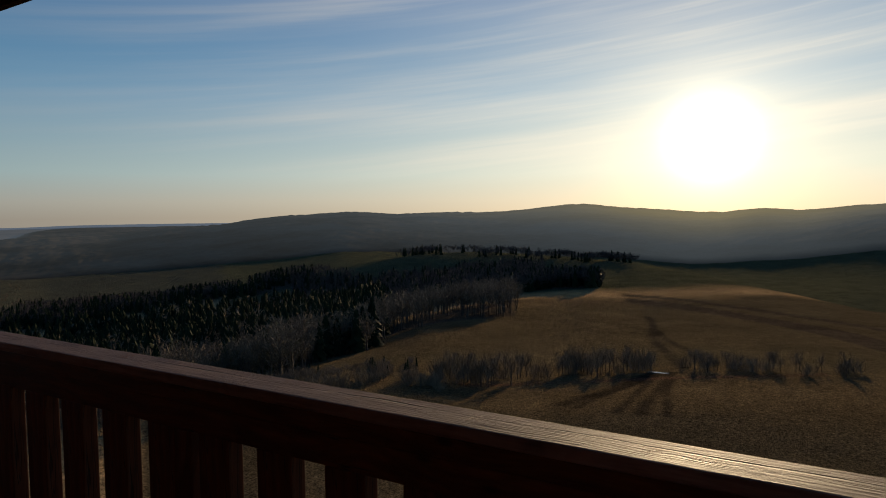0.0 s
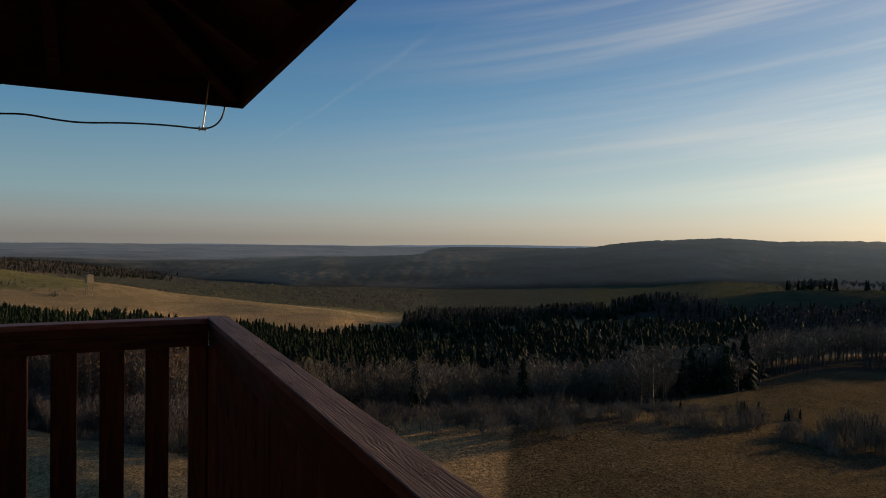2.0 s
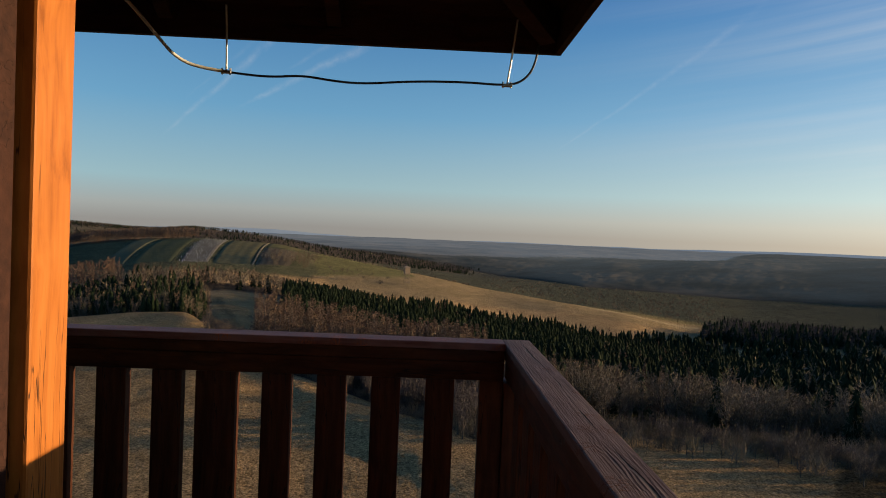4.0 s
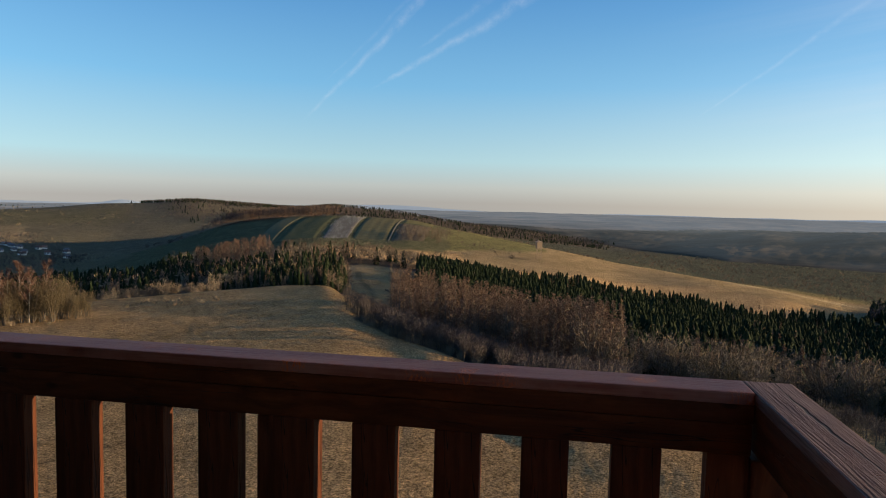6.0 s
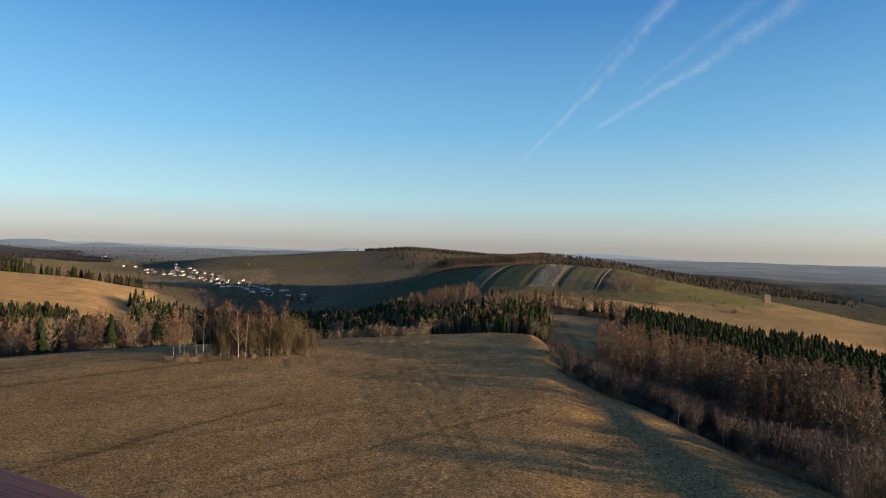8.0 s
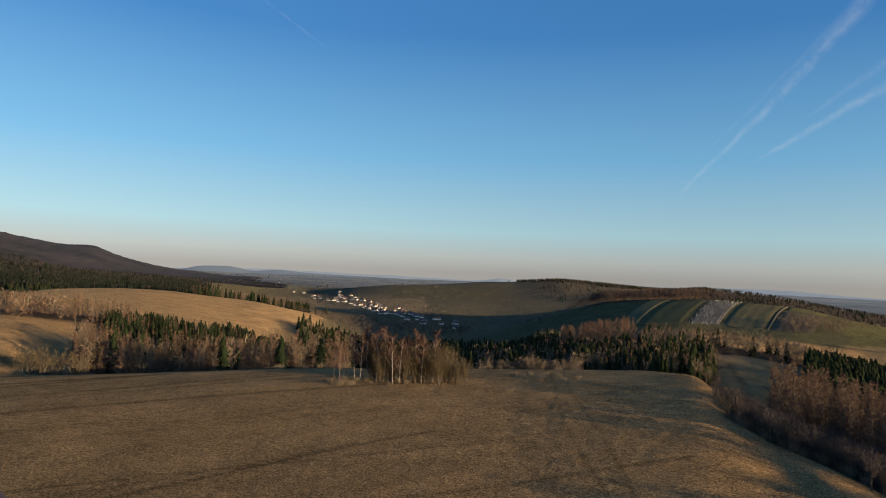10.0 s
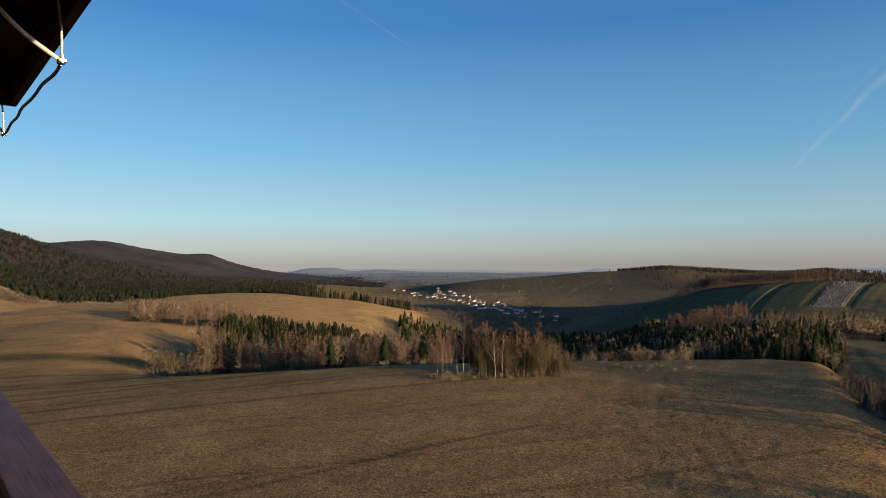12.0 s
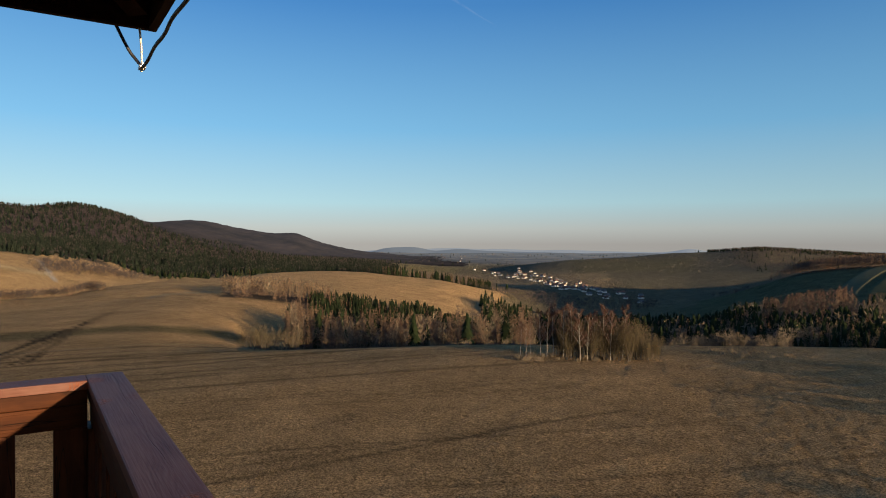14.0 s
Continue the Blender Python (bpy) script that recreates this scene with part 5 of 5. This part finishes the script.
def village():
    models = []
    for k in range(95):
        l = float(np.clip(rng.normal(47.3, 3.0), 40.3, 54.5)) if k < 84 else rng.uniform(44, 64)
        r = np.interp(l, (40, 43, 47.5, 50, 54), (930, 915, 1080, 1320, 1680)) * (1 + abs(rng.normal(0, 0.13))) if k < 84 else rng.uniform(2300, 4000)
        x, y = at(l, r)
        place, turn = (x, y, float(height(x, y))), rng.uniform(-0.5, 0.5) + rng.integers(0, 2) * 1.5708
        if len(models) < 6:
            red = len(models) % 2
            models.append(house(place, turn, rng.uniform(5.6, 7.6), rng.uniform(4.8, 6.2), rng.uniform(2.4, 3.2), rng.uniform(2.2, 2.8), roof_red if red else roof_grey,
                                "white village house with a red roof" if red else "white village house with a grey roof"))
        else:
            copy_thing(models[k % 6], pose(*place, 0, 0, math.degrees(turn)))


village()


def field_tower():
    """Slender timber lookout on the slope behind the spruces."""
    x, y = at(1.5, 560.0)
    ob = empty("timber_tower", (x, y, float(height(x, y)) - 0.3), "slender pale timber tower on the slope", "tower")
    ob.rotation_euler[2] = radians(20)
    h = 15.5
    for sx in (-1, 1):
        for sy in (-1, 1):
            v, f = tube([(sx * 2.2, sy * 2.2, 0), (sx * 1.5, sy * 1.5, h * 0.7), (sx * 2.0, sy * 2.0, h)], [0.22, 0.18, 0.16], 6)
            p = new("leg", mesh_of("leg", [(v, f, 0, 0.5)], [plank_pale]))
            p.parent = ob
    for k in range(4):
        z = 2.5 + k * 3.2
        for s in (-1, 1):
            part("brace", box(-2.1, 2.1, s * 1.95 - 0.08, s * 1.95 + 0.08, z, z + 0.25), plank_pale, ob)
            part("brace", box(s * 1.95 - 0.08, s * 1.95 + 0.08, -1.8, 1.8, z, z + 0.25), plank_pale, ob)
    for s in (-1, 1):
        part("cladding", box(-2.3, 2.3, s * 2.2 - 0.06, s * 2.2 + 0.06, h - 5.5, h), plank_pale, ob)
        part("cladding", box(s * 2.25 - 0.06, s * 2.25 + 0.06, -2.1, 2.1, h - 5.5, h), plank_pale, ob)
    bm = bmesh.new()
    bmesh.ops.create_cone(bm, cap_ends=True, segments=4, radius1=4.0, radius2=0.1, depth=1.6, matrix=Matrix.Translation((0, 0, h + 0.8)) @ Matrix.Rotation(radians(45), 4, "Z"))
    part("roof", bm, plank_pale, ob)


field_tower()


def plot_material(name, dark, pale, rows):
    """Tilled or mown ground with faint rows running up the slope."""
    m, N, b = material(name, 1.0, 0.0)
    uv = N.add("ShaderNodeAttribute", attribute_name="tint").outputs["Fac"]
    pos = N.add("ShaderNodeTexCoord").outputs["Object"]
    rough_n = N.noise(pos, 0.16, 5.0, 0.65)
    row = N.math("ADD", N.math("MULTIPLY", N.math("SINE", N.math("MULTIPLY", uv, rows * 6.2832)), 0.09), rough_n)
    N.tree.links.new(N.ramp(row, [(0.25, dark), (0.75, pale)]), b.inputs["Base Color"])
    bump(N, b, row, 0.6, 0.8)
    return m


def over_plot(corners, u, v):
    """World place over a plot from its four (bearing, metres) corners: near left, near right, far right, far left."""
    (a0, r0), (a1, r1), (a2, r2), (a3, r3) = corners
    return at((a0 * (1 - u) + a1 * u) * (1 - v) + (a3 * (1 - u) + a2 * u) * v, (r0 * (1 - u) + r1 * u) * (1 - v) + (r3 * (1 - u) + r2 * u) * v)


def field_plot(corners, mat, label):
    n = 14
    U, V = np.meshgrid(np.linspace(0, 1, n), np.linspace(0, 1, n), indexing="ij")
    X, Y = over_plot(corners, U, V)
    Z = height(X, Y) + np.where((U < 0.01) | (U > 0.99) | (V < 0.01) | (V > 0.99), -0.6, 0.45)
    i = (np.arange(n - 1)[:, None] * n + np.arange(n - 1)[None]).ravel()
    f = np.concatenate([np.stack([i, i + n, i + 1], 1), np.stack([i + 1, i + n, i + n + 1], 1)])
    ob = new("field_plot", mesh_of("field_plot", [(np.stack([X, Y, Z], -1).reshape(-1, 3), f, 0, U.ravel())], [mat]))
    tagged(ob, label, "field", kind="structure")


GUARDED = [(20.8, 600), (18.4, 600), (16.6, 845), (18.8, 845)]
field_plot(GUARDED, plot_material("mulched_plot", (0.10, 0.085, 0.06), (0.19, 0.165, 0.125), 11), "pale hillside plot with rows of young trees")
field_plot([(18.2, 598), (15.0, 592), (13.4, 838), (16.4, 845)], plot_material("mown_plot", (0.115, 0.095, 0.045), (0.175, 0.142, 0.070), 4), "mown grass plot on the hillside")
field_plot([(14.8, 595), (11.6, 600), (10.8, 730), (13.9, 740)], plot_material("bare_plot", (0.085, 0.066, 0.042), (0.15, 0.115, 0.072), 6), "bare brown plot on the hillside")
field_plot([(13.75, 748), (10.9, 738), (10.6, 775), (13.3, 830)], plot_material("grass_plot", (0.12, 0.105, 0.045), (0.165, 0.14, 0.062), 3), "narrow grass plot on the hillside")
field_plot([(24.5, 605), (21.2, 600), (19.1, 850), (21.6, 858)], plot_material("green_plot", (0.070, 0.072, 0.037), (0.094, 0.092, 0.048), 2), "dark green winter crop plot on the hillside")
field_plot([(26.6, 608), (24.8, 605), (21.9, 858), (23.2, 862)], plot_material("grey_green_plot", (0.092, 0.088, 0.050), (0.122, 0.115, 0.066), 1), "grey-green grass strip on the hillside")
field_plot([(14.95, 590), (14.82, 590), (13.3, 840), (13.45, 840)], plot_material("sandy_track", (0.17, 0.14, 0.09), (0.23, 0.185, 0.12), 1), "pale track between the plots")


def tree_guards():
    """Pale sleeves of young fruit trees in rows on one plot."""
    pieces = []
    v0, f0 = tube([(0, 0, -0.2), (0, 0, 1.3)], [0.13, 0.11], 5)
    for row in range(12):
        for k in range(34):
            if rng.uniform() < 0.62:
                continue
            x, y = over_plot(GUARDED, (row + 0.5) / 12 + rng.normal(0, 0.008), (k + rng.uniform(0.2, 0.8)) / 34)
            pieces.append((v0 * rng.uniform(0.6, 1.3) + [x, y, float(height(x, y)) + 0.4], f0, 0, rng.uniform()))
    tagged(new("tree_guards", mesh_of("tree_guards", pieces, [sleeve_pale])), "rows of pale tree guards on a hillside plot", "tree guards", kind="stuff")


tree_guards()


def grass():
    """Dry tufts on the near field, thinning out with distance."""
    n = 90000
    l = rng.uniform(-22, 97, n)
    r = 38 * np.exp(rng.uniform(0, 1, n) ** 0.75 * math.log(205 / 38))
    keep = (r < np.interp(l, fl, fm, right=205) * 1.02) & (fbm(*at(l, r), 5, 3, 11) > -0.3)
    l, r = l[keep], r[keep]
    x, y = at(l, r)
    z = height(x, y)
    base = np.repeat(np.stack([x, y, z - 0.03], 1), 2, axis=0) + rng.normal(0, 0.09, (2 * len(x), 3)) * [1, 1, 0]
    ways = unit(rng.normal(0, 0.5, (len(base), 3)) + [0, 0, 0.9])
    v, f = blades(base, ways, rng.uniform(0.06, 0.15, len(base)), 0.06 * np.repeat(np.clip(r / 80, 0.6, 1.5), 2), rng)
    tint = np.repeat(np.clip(0.5 + 0.5 * fbm(x, y, 25, 3, 12) + rng.normal(0, 0.2, len(x)), 0, 1), 6)
    tagged(new("grass", mesh_of("grass", [(v, f, 0, tint)], [dry_grass])), "short dry grass tufts on the field", "grass", kind="stuff")


dry_grass = tree_material("dry_grass_blades", [(0.11, 0.08, 0.036), (0.19, 0.125, 0.06), (0.27, 0.185, 0.095)])
grass()


def puddle():
    m, N, b = material("standing_water", 0.06, 0.5)
    b.inputs["Base Color"].default_value = (0.03, 0.03, 0.025, 1)
    x, y = at(-79.5, 105.5)
    bm = bmesh.new()
    ring = []
    for k in range(20):
        t = 6.2832 * k / 20
        q = 1 + 0.3 * math.sin(3 * t) + 0.15 * math.sin(5 * t + 1)
        px, py = x + 0.45 * q * math.cos(t) - 0.3 * q * math.sin(t), y + 1.6 * q * math.sin(t) + 0.2 * math.sin(3 * t)
        ring.append(bm.verts.new((px, py, float(height(x, y)) + 0.12)))
    low = [bm.verts.new((v.co.x, v.co.y, v.co.z - 0.6)) for v in ring]
    bm.faces.new(ring)
    for k in range(20):
        bm.faces.new((ring[k], low[k], low[(k + 1) % 20], ring[(k + 1) % 20]))
    me = bpy.data.meshes.new("water")
    bm.to_mesh(me)
    bm.free()
    me.materials.append(m)
    tagged(new("water", me), "small puddle glinting in the wheel track", "water", kind="structure")


puddle()


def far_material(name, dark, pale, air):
    """Far land whose blue haze, warmer towards the sun, is put into its emission."""
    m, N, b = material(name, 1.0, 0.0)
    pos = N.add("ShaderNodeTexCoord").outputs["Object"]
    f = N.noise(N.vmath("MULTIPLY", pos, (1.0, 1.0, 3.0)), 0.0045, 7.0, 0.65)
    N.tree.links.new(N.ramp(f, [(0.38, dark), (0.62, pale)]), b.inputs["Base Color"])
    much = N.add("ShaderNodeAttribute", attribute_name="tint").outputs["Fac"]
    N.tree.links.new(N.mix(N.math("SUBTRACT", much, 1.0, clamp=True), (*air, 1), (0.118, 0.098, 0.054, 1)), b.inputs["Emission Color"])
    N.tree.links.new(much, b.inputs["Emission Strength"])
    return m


def far_sheet(label, mats, l0, l1, near_at, far_r, lift, bumps, plain_at=None):
    """The backdrop beyond the valley: the tops of far woods and fields as one surface; near_at, plain_at: where it and its plain begin."""
    la = np.arange(l0, l1 + 0.01, 0.24)
    near = np.interp(la, *near_at)[:, None]
    rr = near * (far_r / near) ** np.linspace(0, 1, 72)[None]
    A = np.repeat(la[:, None], 72, 1)
    X, Y = at(A, rr)
    side = np.clip(np.minimum(A - l0, l1 - A) / 10, 0, 1)
    start = np.clip((rr / near - 1) * 6, 0, 1)
    plain = np.clip((rr / np.interp(la, *plain_at)[:, None] - 1) * 6, 0, 1) if plain_at else 0 * rr
    tall = lift * (1 - plain) + 2.0 * plain
    Z = height(X, Y) + (tall + 2) * np.minimum(start, side) - 2
    Z += (bumps * (1 - plain) + 0.3 * plain) * (rng.uniform(-1, 1, Z.shape) + 1.5 * fbm(X, Y, 60, 3, 21)) * start * side
    # Strength of the painted haze: grows with distance and towards the sun.
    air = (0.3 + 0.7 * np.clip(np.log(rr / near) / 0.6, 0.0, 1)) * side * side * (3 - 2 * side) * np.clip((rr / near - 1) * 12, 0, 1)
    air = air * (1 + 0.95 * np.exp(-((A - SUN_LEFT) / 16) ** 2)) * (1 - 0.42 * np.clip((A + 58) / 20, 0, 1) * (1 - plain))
    n, k = A.shape
    i = (np.arange(n - 1)[:, None] * k + np.arange(k - 1)[None]).ravel()
    far = plain.ravel()[i] > 0.5
    v = np.stack([X, Y, Z], -1).reshape(-1, 3)
    pieces = []
    for m in range(len(mats)):
        j = i[far == bool(m)] if plain_at else i
        pieces.append((v if m == 0 else v[:0], np.concatenate([np.stack([j, j + k, j + 1], 1), np.stack([j + 1, j + k, j + k + 1], 1)]), m, air.ravel() if m == 0 else air.ravel()[:0]))
    pieces = [pieces[0]] + [(p[0], p[1] - len(v), p[2], p[3]) for p in pieces[1:]]
    tagged(new("backdrop", mesh_of("backdrop", pieces, mats)), label, "hills", kind="structure")


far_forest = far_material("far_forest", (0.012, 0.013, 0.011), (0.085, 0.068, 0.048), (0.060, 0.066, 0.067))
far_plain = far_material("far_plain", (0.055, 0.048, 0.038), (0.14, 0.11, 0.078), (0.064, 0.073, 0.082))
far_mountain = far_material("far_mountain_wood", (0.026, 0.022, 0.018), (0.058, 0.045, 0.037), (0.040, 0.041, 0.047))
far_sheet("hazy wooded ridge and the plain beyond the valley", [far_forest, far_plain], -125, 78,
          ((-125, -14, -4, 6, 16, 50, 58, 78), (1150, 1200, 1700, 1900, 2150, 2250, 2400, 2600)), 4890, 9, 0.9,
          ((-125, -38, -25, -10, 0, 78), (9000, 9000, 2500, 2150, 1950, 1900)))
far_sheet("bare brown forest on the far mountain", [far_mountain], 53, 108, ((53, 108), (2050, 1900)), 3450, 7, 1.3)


def distant_hills():
    """Hills beyond the plain, as a plain backdrop; blue haze is put into colour and glow."""
    la = np.arange(-60, 72, 0.25)
    level = np.interp(la, (-60, -31, -18, -4, 4.5, 13, 39, 43, 51, 56, 72), (-0.6, -0.42, -0.63, -0.82, -0.76, -0.45, -0.68, -0.57, -0.45, -0.36, -0.8))
    knoll = 0.42 * np.exp(-((la - 61) / 2.3) ** 4) + 0.12 * np.exp(-((la - 55.6) / 1.6) ** 2)
    bump = 0.32 * np.exp(-((la - 36.2) / 1.5) ** 2)
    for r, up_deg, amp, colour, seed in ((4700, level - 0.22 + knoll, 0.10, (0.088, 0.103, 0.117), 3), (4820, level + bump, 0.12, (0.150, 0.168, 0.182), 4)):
        m, N, b = material("blue_haze_hills", 1.0, 0.0)
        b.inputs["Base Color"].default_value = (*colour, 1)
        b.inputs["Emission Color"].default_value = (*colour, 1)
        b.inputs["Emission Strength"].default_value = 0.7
        u = up_deg + amp * fbm(la * 60, la * 0, 1500, 5, seed) - np.clip((np.abs(la - 5) - 59) / 6, 0, 1) * 0.5
        x, y = at(la, r)
        top = np.stack([x, y, 21.5 + r * np.tan(np.radians(u))], 1)
        x2, y2 = at(la, r - 250)
        low = np.stack([x2, y2, 0 * x - 75], 1)
        n = len(la)
        v = np.concatenate([top, low])
        i = np.arange(n - 1)
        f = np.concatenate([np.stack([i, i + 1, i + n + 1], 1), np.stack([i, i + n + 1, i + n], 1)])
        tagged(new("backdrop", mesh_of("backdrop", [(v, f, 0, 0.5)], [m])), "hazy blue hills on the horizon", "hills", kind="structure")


distant_hills()
